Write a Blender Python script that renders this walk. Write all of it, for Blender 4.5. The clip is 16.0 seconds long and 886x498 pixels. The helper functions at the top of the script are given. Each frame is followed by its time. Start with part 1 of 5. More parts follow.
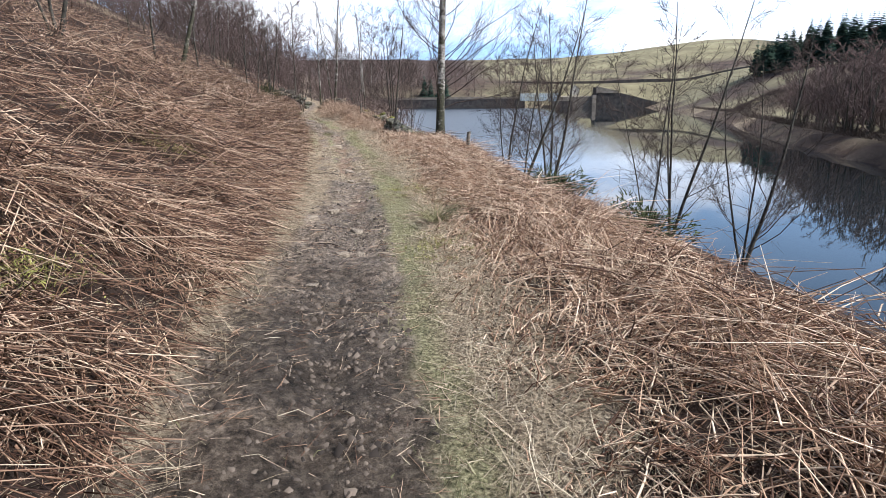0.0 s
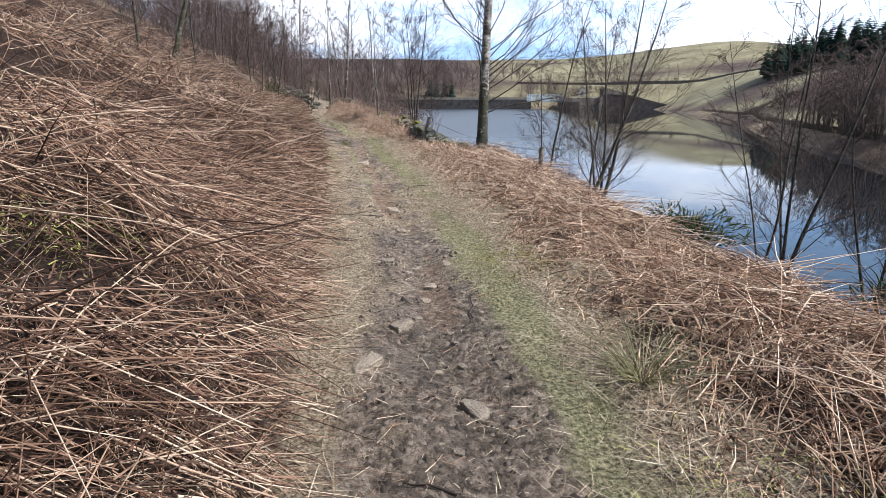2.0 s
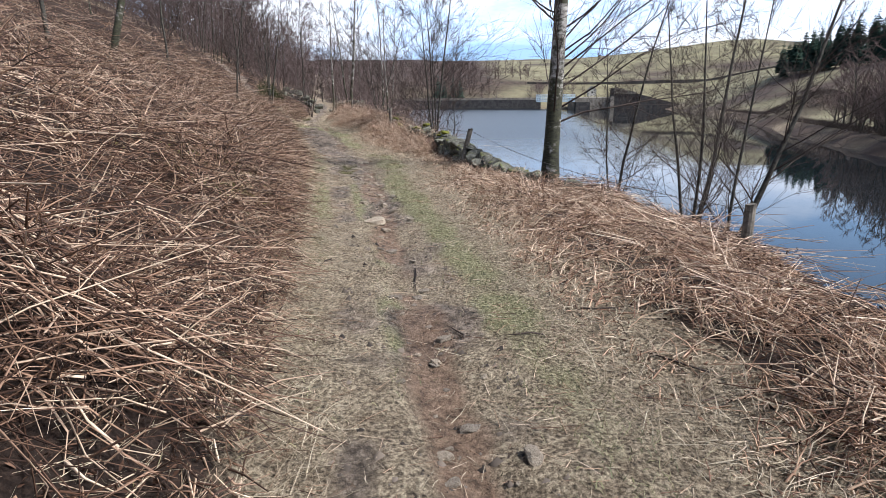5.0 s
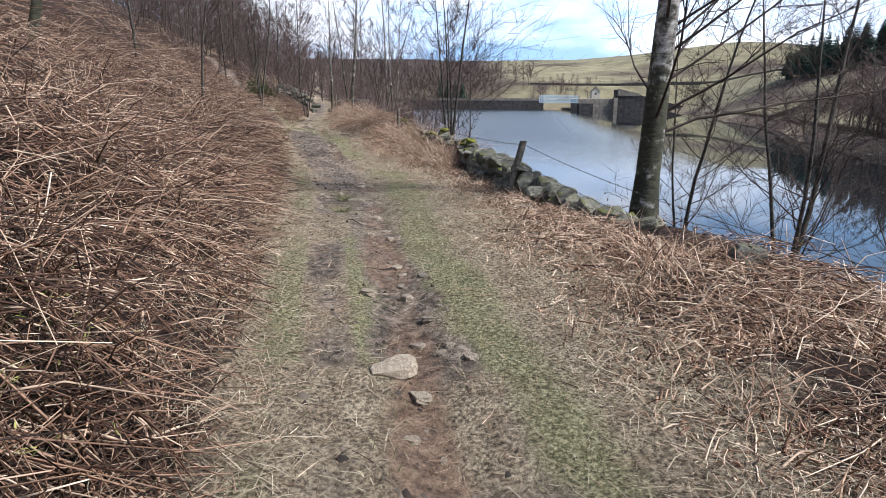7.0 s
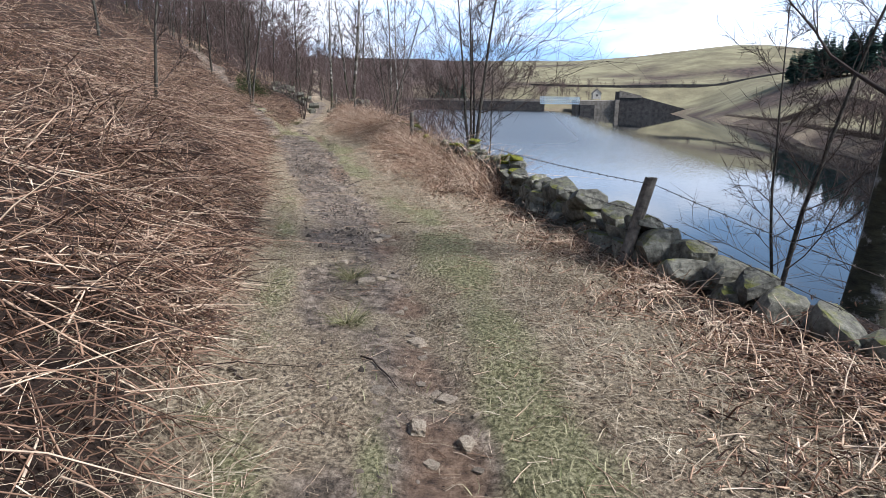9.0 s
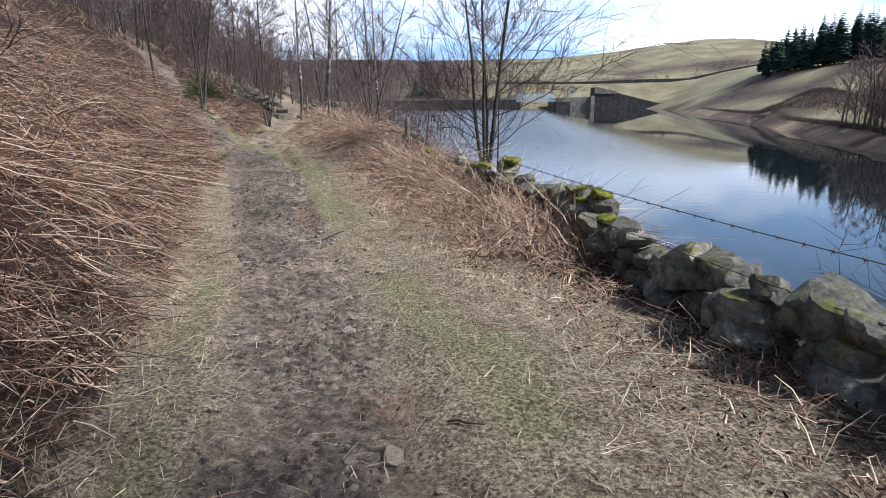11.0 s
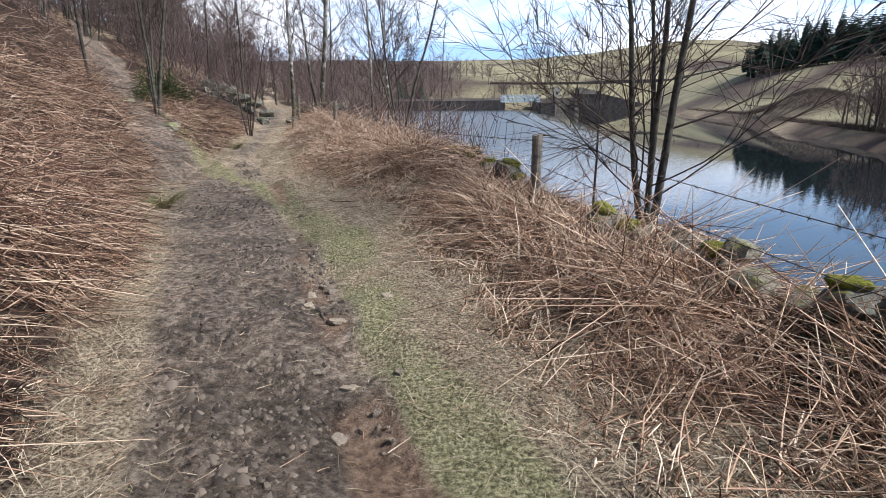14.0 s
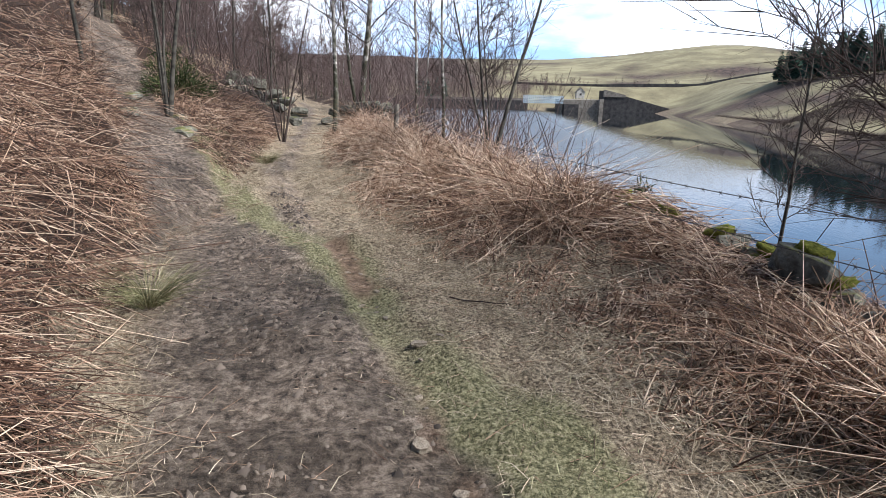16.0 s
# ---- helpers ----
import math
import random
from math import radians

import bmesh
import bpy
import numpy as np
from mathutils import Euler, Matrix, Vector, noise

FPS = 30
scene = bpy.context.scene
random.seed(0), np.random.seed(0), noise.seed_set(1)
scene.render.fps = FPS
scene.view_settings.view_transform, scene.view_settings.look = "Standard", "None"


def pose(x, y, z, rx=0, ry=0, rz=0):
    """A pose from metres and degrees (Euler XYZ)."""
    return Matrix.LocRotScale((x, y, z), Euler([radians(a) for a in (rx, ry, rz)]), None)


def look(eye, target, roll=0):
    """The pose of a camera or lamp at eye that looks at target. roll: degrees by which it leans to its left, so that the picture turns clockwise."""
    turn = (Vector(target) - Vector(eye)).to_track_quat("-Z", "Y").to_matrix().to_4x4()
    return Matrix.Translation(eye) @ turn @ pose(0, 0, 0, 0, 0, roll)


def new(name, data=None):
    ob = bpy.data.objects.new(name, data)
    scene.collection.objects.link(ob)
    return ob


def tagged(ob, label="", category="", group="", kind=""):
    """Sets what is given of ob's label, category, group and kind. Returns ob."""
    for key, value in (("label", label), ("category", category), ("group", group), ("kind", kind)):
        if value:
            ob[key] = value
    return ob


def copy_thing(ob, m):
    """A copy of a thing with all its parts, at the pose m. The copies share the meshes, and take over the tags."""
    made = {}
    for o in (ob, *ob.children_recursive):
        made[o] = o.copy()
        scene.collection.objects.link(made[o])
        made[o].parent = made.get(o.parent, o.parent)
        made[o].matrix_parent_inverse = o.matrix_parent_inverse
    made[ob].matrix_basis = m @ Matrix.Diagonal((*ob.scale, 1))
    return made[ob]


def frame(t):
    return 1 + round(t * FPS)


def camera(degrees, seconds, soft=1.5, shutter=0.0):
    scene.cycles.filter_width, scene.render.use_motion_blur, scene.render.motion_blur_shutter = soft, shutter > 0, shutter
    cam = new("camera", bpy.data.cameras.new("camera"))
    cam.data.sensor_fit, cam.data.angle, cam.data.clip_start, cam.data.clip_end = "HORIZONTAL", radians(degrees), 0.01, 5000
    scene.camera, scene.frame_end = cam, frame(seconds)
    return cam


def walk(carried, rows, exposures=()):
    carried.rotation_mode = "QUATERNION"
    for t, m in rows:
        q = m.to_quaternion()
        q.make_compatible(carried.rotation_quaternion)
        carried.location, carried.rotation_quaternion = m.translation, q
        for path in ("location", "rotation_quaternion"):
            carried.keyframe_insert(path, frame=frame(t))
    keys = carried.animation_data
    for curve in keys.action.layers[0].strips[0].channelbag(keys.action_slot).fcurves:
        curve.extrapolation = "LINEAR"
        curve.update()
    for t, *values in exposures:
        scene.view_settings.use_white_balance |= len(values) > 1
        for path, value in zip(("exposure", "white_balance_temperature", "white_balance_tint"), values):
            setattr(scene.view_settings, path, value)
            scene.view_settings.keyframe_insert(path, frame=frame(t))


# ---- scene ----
cam = camera(73.0, 16.0, soft=0.5)
PATH = [
    (0, (0.913, -2.338, 1.208), (0.886, -0.398, 0.722), -0.4),
    (0.5, (0.589, -1.314, 1.203), (0.563, 0.626, 0.718), -0.4),
    (1, (0.341, -0.339, 1.22), (0.315, 1.601, 0.735), -0.4),
    (1.5, (0.036, 0.485, 1.262), (0.005, 2.425, 0.778), -0.2),
    (2, (-0.218, 1.366, 1.282), (-0.255, 3.306, 0.796), 0.1),
    (2.5, (-0.464, 2.254, 1.293), (-0.505, 4.193, 0.805), 0.3),
    (3, (-0.608, 3.217, 1.308), (-0.651, 5.156, 0.82), 0.6),
    (3.5, (-0.782, 4.193, 1.326), (-0.83, 6.133, 0.839), 0.4),
    (4, (-0.898, 5.143, 1.341), (-0.948, 7.082, 0.854), 0.5),
    (4.2, (-0.947, 5.547, 1.371), (-1.0, 7.487, 0.885), 0.2),
    (6.3, (-1.491, 9.636, 1.228), (-1.557, 11.576, 0.745), -0.4),
    (6.5, (-1.574, 10.033, 1.281), (-1.639, 11.973, 0.797), -0.1),
    (7, (-1.772, 10.945, 1.305), (-1.835, 12.885, 0.821), 0.3),
    (7.5, (-1.933, 11.791, 1.321), (-1.996, 13.73, 0.837), 0.5),
    (8, (-2.153, 12.558, 1.356), (-2.213, 14.498, 0.871), 0.6),
    (8.5, (-2.31, 13.408, 1.345), (-2.369, 15.348, 0.86), 0.7),
    (9, (-2.489, 14.286, 1.355), (-2.546, 16.226, 0.871), 0.9),
    (9.2, (-2.559, 14.593, 1.39), (-2.61, 16.534, 0.908), 1.1),
    (11.3, (-3.379, 19.012, 1.349), (-3.356, 20.953, 0.865), -0.7),
    (11.5, (-3.504, 19.4, 1.391), (-3.46, 21.341, 0.911), -0.4),
    (12, (-3.745, 20.463, 1.376), (-3.678, 22.403, 0.894), -0.7),
    (12.5, (-4.032, 21.441, 1.386), (-3.958, 23.381, 0.904), -0.7),
    (13, (-4.27, 22.404, 1.391), (-4.196, 24.343, 0.909), -0.6),
    (13.5, (-4.587, 23.372, 1.366), (-4.515, 25.312, 0.884), -0.6),
    (14, (-4.87, 24.32, 1.351), (-4.801, 26.26, 0.869), -0.5),
    (14.5, (-5.221, 25.263, 1.363), (-5.157, 27.203, 0.882), -0.4),
    (15, (-5.574, 26.141, 1.353), (-5.516, 28.081, 0.871), -0.6),
    (15.5, (-5.822, 26.993, 1.488), (-5.772, 28.932, 1.0), 0.7),
    (16, (-6.142, 27.924, 1.488), (-6.122, 29.863, 0.999), 1.3),
]
walk(cam, [(t, look(eye, target, roll)) for t, eye, target, roll in PATH], [(0.0, 0.14, 5960, 12), (4.0, 0.03, 5930, 12), (8.0, 0.0, 5820, 12), (11.5, 0.0, 5780, 12), (14.0, 0.06, 5940, 12), (16.0, 0.16, 5940, 12)])

# ---- world and sun ----
SUN_AZ, SUN_EL = 108.0, 46.0   # degrees clockwise from +y, and above the horizon
world = bpy.data.worlds.new("sky")
scene.world = world
world.use_nodes = True
wn, wl = world.node_tree.nodes, world.node_tree.links
wn.clear()
w_out = wn.new("ShaderNodeOutputWorld")
w_bg = wn.new("ShaderNodeBackground")
w_sky = wn.new("ShaderNodeTexSky")
w_sky.sky_type = "NISHITA"
w_sky.sun_disc = False
w_sky.sun_elevation, w_sky.sun_rotation = radians(SUN_EL), radians(SUN_AZ)
w_sky.air_density, w_sky.dust_density, w_sky.ozone_density = 1.0, 1.6, 1.0
w_tc = wn.new("ShaderNodeTexCoord")
w_map = wn.new("ShaderNodeMapping")
w_map.inputs["Scale"].default_value = (1.3, 1.3, 4.5)
w_noise = wn.new("ShaderNodeTexNoise")
w_noise.inputs["Scale"].default_value, w_noise.inputs["Detail"].default_value = 1.6, 7.0
w_noise.inputs["Roughness"].default_value = 0.55
w_ramp = wn.new("ShaderNodeValToRGB")
w_ramp.color_ramp.elements[0].position, w_ramp.color_ramp.elements[1].position = 0.42, 0.60
w_mix = wn.new("ShaderNodeMixRGB")
w_mix.inputs[2].default_value = (18.5, 18.8, 19.2, 1)
wl.new(w_tc.outputs["Generated"], w_map.inputs["Vector"])
wl.new(w_map.outputs[0], w_noise.inputs["Vector"])
wl.new(w_noise.outputs["Fac"], w_ramp.inputs["Fac"])
# cloud and haze lie low over the hills; overhead the sky is clear
w_sep = wn.new("ShaderNodeSeparateXYZ")
w_low = wn.new("ShaderNodeMapRange")
w_low.interpolation_type = "SMOOTHSTEP"
w_low.inputs["From Min"].default_value, w_low.inputs["From Max"].default_value = 0.52, 0.12
w_low.inputs["To Min"].default_value, w_low.inputs["To Max"].default_value = 0.04, 1.0
w_cloud = wn.new("ShaderNodeMath")
w_cloud.operation = "MULTIPLY"
w_hz = wn.new("ShaderNodeMath")
w_hz.operation = "MULTIPLY"
w_hz.inputs[1].default_value = 0.65
wl.new(w_tc.outputs["Generated"], w_sep.inputs[0])
wl.new(w_sep.outputs["Z"], w_low.inputs["Value"])
wl.new(w_low.outputs[0], w_cloud.inputs[0])
wl.new(w_ramp.outputs[0], w_cloud.inputs[1])
wl.new(w_low.outputs[0], w_hz.inputs[0])
wl.new(w_cloud.outputs[0], w_mix.inputs[0])
w_haze = wn.new("ShaderNodeMixRGB")
w_haze.inputs[2].default_value = (7.8, 12.2, 18.6, 1)
wl.new(w_hz.outputs[0], w_haze.inputs[0])
wl.new(w_sky.outputs[0], w_haze.inputs[1])
wl.new(w_haze.outputs[0], w_mix.inputs[1])
wl.new(w_mix.outputs[0], w_bg.inputs["Color"])
w_bg.inputs["Strength"].default_value = 0.09
wl.new(w_bg.outputs[0], w_out.inputs["Surface"])

sun = new("sun", bpy.data.lights.new("sun", "SUN"))
sun.data.energy, sun.data.angle, sun.data.color = 6.8, radians(9.0), (1.0, 0.955, 0.90)
sun_dir = Vector((math.sin(radians(SUN_AZ)) * math.cos(radians(SUN_EL)), math.cos(radians(SUN_AZ)) * math.cos(radians(SUN_EL)), math.sin(radians(SUN_EL))))
sun.matrix_world = look(sun_dir * 60, (0, 0, 0))


# ---- materials ----
def material(name, rough=0.9, metal=0.0, spec=0.3):
    m = bpy.data.materials.new(name)
    m.use_nodes = True
    b = m.node_tree.nodes["Principled BSDF"]
    b.inputs["Roughness"].default_value = rough
    b.inputs["Metallic"].default_value = metal
    b.inputs["Specular IOR Level"].default_value = spec
    return m, m.node_tree.nodes, m.node_tree.links, b


def noise_node(n, l, scale, detail=5.0, rough=0.6, coords=None):
    t = n.new("ShaderNodeTexNoise")
    t.inputs["Scale"].default_value, t.inputs["Detail"].default_value, t.inputs["Roughness"].default_value = scale, detail, rough
    if coords is None:
        coords = n.new("ShaderNodeTexCoord").outputs["Object"]
    l.new(coords, t.inputs["Vector"])
    return t.outputs["Fac"]


def ramp_node(n, l, fac, *stops):
    r = n.new("ShaderNodeValToRGB")
    e = r.color_ramp.elements
    while len(e) < len(stops):
        e.new(0.5)
    for k, (p, c) in enumerate(stops):
        e[k].position, e[k].color = p, (*c, 1)
    l.new(fac, r.inputs["Fac"])
    return r.outputs["Color"]


def mix_node(n, l, fac, a, b, mode="MIX"):
    m = n.new("ShaderNodeMixRGB")
    m.blend_type = mode
    for k, v in enumerate((fac, a, b)):
        if isinstance(v, (int, float)):
            m.inputs[k].default_value = v
        elif isinstance(v, tuple):
            m.inputs[k].default_value = (*v, 1)
        else:
            l.new(v, m.inputs[k])
    return m.outputs[0]


def bump_node(n, l, b, height, strength, distance):
    u = n.new("ShaderNodeBump")
    u.inputs["Strength"].default_value, u.inputs["Distance"].default_value = strength, distance
    l.new(height, u.inputs["Height"])
    l.new(u.outputs[0], b.inputs["Normal"])


def attr_node(n, name):
    a = n.new("ShaderNodeAttribute")
    a.attribute_name = name
    return a.outputs["Fac"]


def simple(name, dark, light, scale=6.0, rough=0.9, spec=0.25, bump=0.0, dist=0.02, metal=0.0, by="noise"):
    """A two-tone surface; by: noise, island (each piece of the mesh) or object (each object) tells the tone."""
    m, n, l, b = material(name, rough, metal, spec)
    f = noise_node(n, l, scale)
    tone = f
    if by == "island":
        tone = n.new("ShaderNodeNewGeometry").outputs["Random Per Island"]
    elif by == "object":
        tone = n.new("ShaderNodeObjectInfo").outputs["Random"]
    col = ramp_node(n, l, tone, (0.15 if by != "noise" else 0.33, dark), (0.85 if by != "noise" else 0.67, light))
    if by != "noise":
        col = mix_node(n, l, 0.5, col, ramp_node(n, l, f, (0.3, (0.55, 0.55, 0.55)), (0.7, (1, 1, 1))), "MULTIPLY")
    l.new(col, b.inputs["Base Color"])
    if bump:
        bump_node(n, l, b, noise_node(n, l, scale * 4, 6), bump, dist)
    return m


def cover(n, l, name, grain, reach=1.1):
    """A painted cover whose edge is broken up by the grain of the ground."""
    a = n.new("ShaderNodeMath")
    a.operation = "MULTIPLY_ADD"
    l.new(grain, a.inputs[0])
    a.inputs[1].default_value = reach
    l.new(attr_node(n, name), a.inputs[2])
    half = n.new("ShaderNodeMath")
    half.operation = "MULTIPLY"
    half.inputs[1].default_value = 0.5
    l.new(a.outputs[0], half.inputs[0])
    mid = 0.25 + 0.25 * reach
    return ramp_node(n, l, half.outputs[0], (mid - 0.09, (0, 0, 0)), (mid + 0.09, (0.92, 0.92, 0.92)))


def ground_material():
    m, n, l, b = material("ground_cover", 0.92, 0.0, 0.25)
    co = n.new("ShaderNodeTexCoord").outputs["Object"]
    fine, mid, big = noise_node(n, l, 46, 8, 0.68, co), noise_node(n, l, 7, 6, 0.62, co), noise_node(n, l, 1.1, 5, 0.6, co)
    # rotten litter, darkened further to paint in the shade between bracken stalks
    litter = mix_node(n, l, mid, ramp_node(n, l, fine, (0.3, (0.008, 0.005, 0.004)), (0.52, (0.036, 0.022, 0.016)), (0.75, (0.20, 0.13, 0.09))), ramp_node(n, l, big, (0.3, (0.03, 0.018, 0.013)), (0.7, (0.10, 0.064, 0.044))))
    straw = ramp_node(n, l, fine, (0.35, (0.075, 0.060, 0.043)), (0.47, (0.28, 0.225, 0.155)), (0.61, (0.64, 0.54, 0.385)))
    straw = mix_node(n, l, 1.0, straw, ramp_node(n, l, mid, (0.36, (0.62, 0.58, 0.54)), (0.58, (1.0, 0.98, 0.94))), "MULTIPLY")
    grass = ramp_node(n, l, fine, (0.36, (0.06, 0.062, 0.028)), (0.49, (0.21, 0.20, 0.098)), (0.62, (0.44, 0.41, 0.235)))
    # near-black lows of the clod noise paint relief shade into the mud
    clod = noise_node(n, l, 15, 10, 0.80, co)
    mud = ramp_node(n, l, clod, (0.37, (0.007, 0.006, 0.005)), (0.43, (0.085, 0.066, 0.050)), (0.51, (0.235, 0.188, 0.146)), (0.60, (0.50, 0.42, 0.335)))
    damp = ramp_node(n, l, noise_node(n, l, 2.3, 6, 0.65, co), (0.38, (0.62, 0.60, 0.58)), (0.60, (1.1, 1.06, 1.02)))
    mud = mix_node(n, l, 1.0, mud, damp, "MULTIPLY")
    mud = mix_node(n, l, attr_node(n, "bog"), mud, mix_node(n, l, 1.0, mud, (0.34, 0.33, 0.32), "MULTIPLY"))
    clay = ramp_node(n, l, clod, (0.36, (0.05, 0.032, 0.021)), (0.48, (0.21, 0.135, 0.088)), (0.64, (0.42, 0.29, 0.195)))
    field = mix_node(n, l, noise_node(n, l, 0.35, 5, 0.6, co), ramp_node(n, l, noise_node(n, l, 0.035, 6, 0.65, co), (0.38, (0.085, 0.07, 0.042)), (0.5, (0.19, 0.168, 0.096)), (0.62, (0.32, 0.295, 0.17))), (0.23, 0.205, 0.12))
    heath = ramp_node(n, l, noise_node(n, l, 0.2, 6, 0.65, co), (0.35, (0.030, 0.022, 0.019)), (0.65, (0.115, 0.08, 0.06)))
    edge = mix_node(n, l, 0.35, mix_node(n, l, 0.5, mid, noise_node(n, l, 2.6, 6, 0.7, co)), fine)
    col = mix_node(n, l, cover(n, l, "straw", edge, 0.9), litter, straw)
    col = mix_node(n, l, cover(n, l, "grass", edge, 0.98), col, grass)
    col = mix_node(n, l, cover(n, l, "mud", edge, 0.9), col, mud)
    col = mix_node(n, l, cover(n, l, "clay", edge, 0.9), col, clay)
    col = mix_node(n, l, attr_node(n, "field"), col, field)
    col = mix_node(n, l, attr_node(n, "heath"), col, heath)
    l.new(col, b.inputs["Base Color"])
    l.new(ramp_node(n, l, attr_node(n, "mud"), (0.0, (0.95, 0.95, 0.95)), (1.0, (0.58, 0.58, 0.58))), b.inputs["Roughness"])
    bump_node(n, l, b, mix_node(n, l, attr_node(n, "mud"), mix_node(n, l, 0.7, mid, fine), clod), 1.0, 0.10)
    return m


def stem_material(name, *stops, spec=0.35, rough=0.6, patchy=0.6):
    m, n, l, b = material(name, rough, 0.0, spec)
    r = n.new("ShaderNodeNewGeometry").outputs["Random Per Island"]
    patch = noise_node(n, l, 2.0, 4)
    col = ramp_node(n, l, r, *stops)
    col = mix_node(n, l, patchy, col, ramp_node(n, l, patch, (0.34, (0.42, 0.36, 0.32)), (0.62, (1, 1, 1))), "MULTIPLY")
    l.new(col, b.inputs["Base Color"])
    return m


def bark_birch():
    m, n, l, b = material("birch_bark", 0.75, 0.0, 0.3)
    tc = n.new("ShaderNodeTexCoord").outputs["Object"]
    mp = n.new("ShaderNodeMapping")
    mp.inputs["Scale"].default_value = (3.0, 3.0, 9.0)
    l.new(tc, mp.inputs["Vector"])
    band = noise_node(n, l, 2.2, 6, 0.7, mp.outputs[0])
    blot = noise_node(n, l, 3.6, 7, 0.72, tc)
    white = ramp_node(n, l, band, (0.36, (0.05, 0.045, 0.04)), (0.46, (0.33, 0.30, 0.26)), (0.62, (0.58, 0.55, 0.50)))
    up = n.new("ShaderNodeSeparateXYZ")
    l.new(tc, up.inputs[0])
    foot = n.new("ShaderNodeMapRange")
    foot.inputs["From Min"].default_value, foot.inputs["From Max"].default_value = 0.6, 3.6
    foot.inputs["To Min"].default_value, foot.inputs["To Max"].default_value = 0.12, -0.03
    l.new(up.outputs["Z"], foot.inputs["Value"])
    rough_bark = n.new("ShaderNodeMath")
    l.new(blot, rough_bark.inputs[0])
    l.new(foot.outputs[0], rough_bark.inputs[1])
    col = mix_node(n, l, ramp_node(n, l, rough_bark.outputs[0], (0.46, (0, 0, 0)), (0.56, (1, 1, 1))), white, ramp_node(n, l, band, (0.3, (0.018, 0.018, 0.013)), (0.7, (0.09, 0.088, 0.05))))
    l.new(col, b.inputs["Base Color"])
    bump_node(n, l, b, band, 0.8, 0.02)
    return m


def stone_material(name, dark, light, moss):
    m, n, l, b = material(name, 0.9, 0.0, 0.25)
    tc = n.new("ShaderNodeTexCoord").outputs["Object"]
    f, g = noise_node(n, l, 7, 8, 0.7, tc), noise_node(n, l, 30, 6, 0.7, tc)
    col = ramp_node(n, l, f, (0.3, dark), (0.52, tuple((p + q) / 2 for p, q in zip(dark, light))), (0.7, light))
    col = mix_node(n, l, 0.5, col, ramp_node(n, l, g, (0.35, (0.35, 0.35, 0.33)), (0.65, (1, 1, 1))), "MULTIPLY")
    if moss:
        geo = n.new("ShaderNodeSeparateXYZ")
        l.new(n.new("ShaderNodeNewGeometry").outputs["Normal"], geo.inputs[0])
        up = n.new("ShaderNodeMath")
        up.operation = "MULTIPLY_ADD"
        l.new(geo.outputs["Z"], up.inputs[0])
        up.inputs[1].default_value = 0.30
        l.new(noise_node(n, l, 4, 5, 0.6, tc), up.inputs[2])
        fac = ramp_node(n, l, up.outputs[0], (0.74, (0, 0, 0)), (0.88, (1, 1, 1)))
        col = mix_node(n, l, fac, col, ramp_node(n, l, g, (0.3, (0.05, 0.06, 0.012)), (0.7, (0.19, 0.19, 0.045))))
    tone = n.new("ShaderNodeObjectInfo").outputs["Random"]
    col = mix_node(n, l, 1.0, col, ramp_node(n, l, tone, (0, (0.6, 0.6, 0.6)), (1, (1.1, 1.08, 1.02))), "MULTIPLY")
    l.new(col, b.inputs["Base Color"])
    bump_node(n, l, b, mix_node(n, l, 0.5, f, g), 0.9, 0.03)
    return m


def water_material():
    m, n, l, b = material("lake_water", 0.03, 0.0, 0.5)
    b.inputs["Base Color"].default_value = (0.012, 0.016, 0.018, 1)
    b.inputs["IOR"].default_value = 1.33
    tc = n.new("ShaderNodeTexCoord").outputs["Object"]
    mp = n.new("ShaderNodeMapping")
    mp.inputs["Scale"].default_value = (1.0, 0.35, 1.0)
    l.new(tc, mp.inputs["Vector"])
    pos = n.new("ShaderNodeSeparateXYZ")
    l.new(tc, pos.inputs[0])

    def fade(out, a, b2):
        r = n.new("ShaderNodeMapRange")
        r.interpolation_type = "SMOOTHSTEP"
        r.inputs["From Min"].default_value, r.inputs["From Max"].default_value = a, b2
        l.new(out, r.inputs["Value"])
        return r.outputs["Result"]

    def times(a, b2):
        t = n.new("ShaderNodeMath")
        t.operation = "MULTIPLY"
        l.new(a, t.inputs[0])
        if isinstance(b2, float):
            t.inputs[1].default_value = b2
        else:
            l.new(b2, t.inputs[1])
        return t.outputs[0]
    lane = n.new("ShaderNodeMath")
    lane.operation = "MULTIPLY_ADD"
    l.new(pos.outputs["Y"], lane.inputs[0])
    lane.inputs[1].default_value = -0.12
    l.new(pos.outputs["X"], lane.inputs[2])
    wind = times(fade(pos.outputs["Y"], 45.0, 150.0), fade(lane.outputs[0], 26.0, 0.0))
    rip = n.new("ShaderNodeMath")
    rip.operation = "MULTIPLY_ADD"
    l.new(wind, rip.inputs[0])
    rip.inputs[1].default_value, rip.inputs[2].default_value = 1.0, 0.012
    u = n.new("ShaderNodeBump")
    u.inputs["Distance"].default_value = 0.10
    l.new(rip.outputs[0], u.inputs["Strength"])
    l.new(noise_node(n, l, 2.6, 3, 0.5, mp.outputs[0]), u.inputs["Height"])
    l.new(u.outputs[0], b.inputs["Normal"])
    l.new(ramp_node(n, l, wind, (0.0, (0.02, 0.02, 0.02)), (1.0, (0.30, 0.30, 0.30))), b.inputs["Roughness"])
    return m


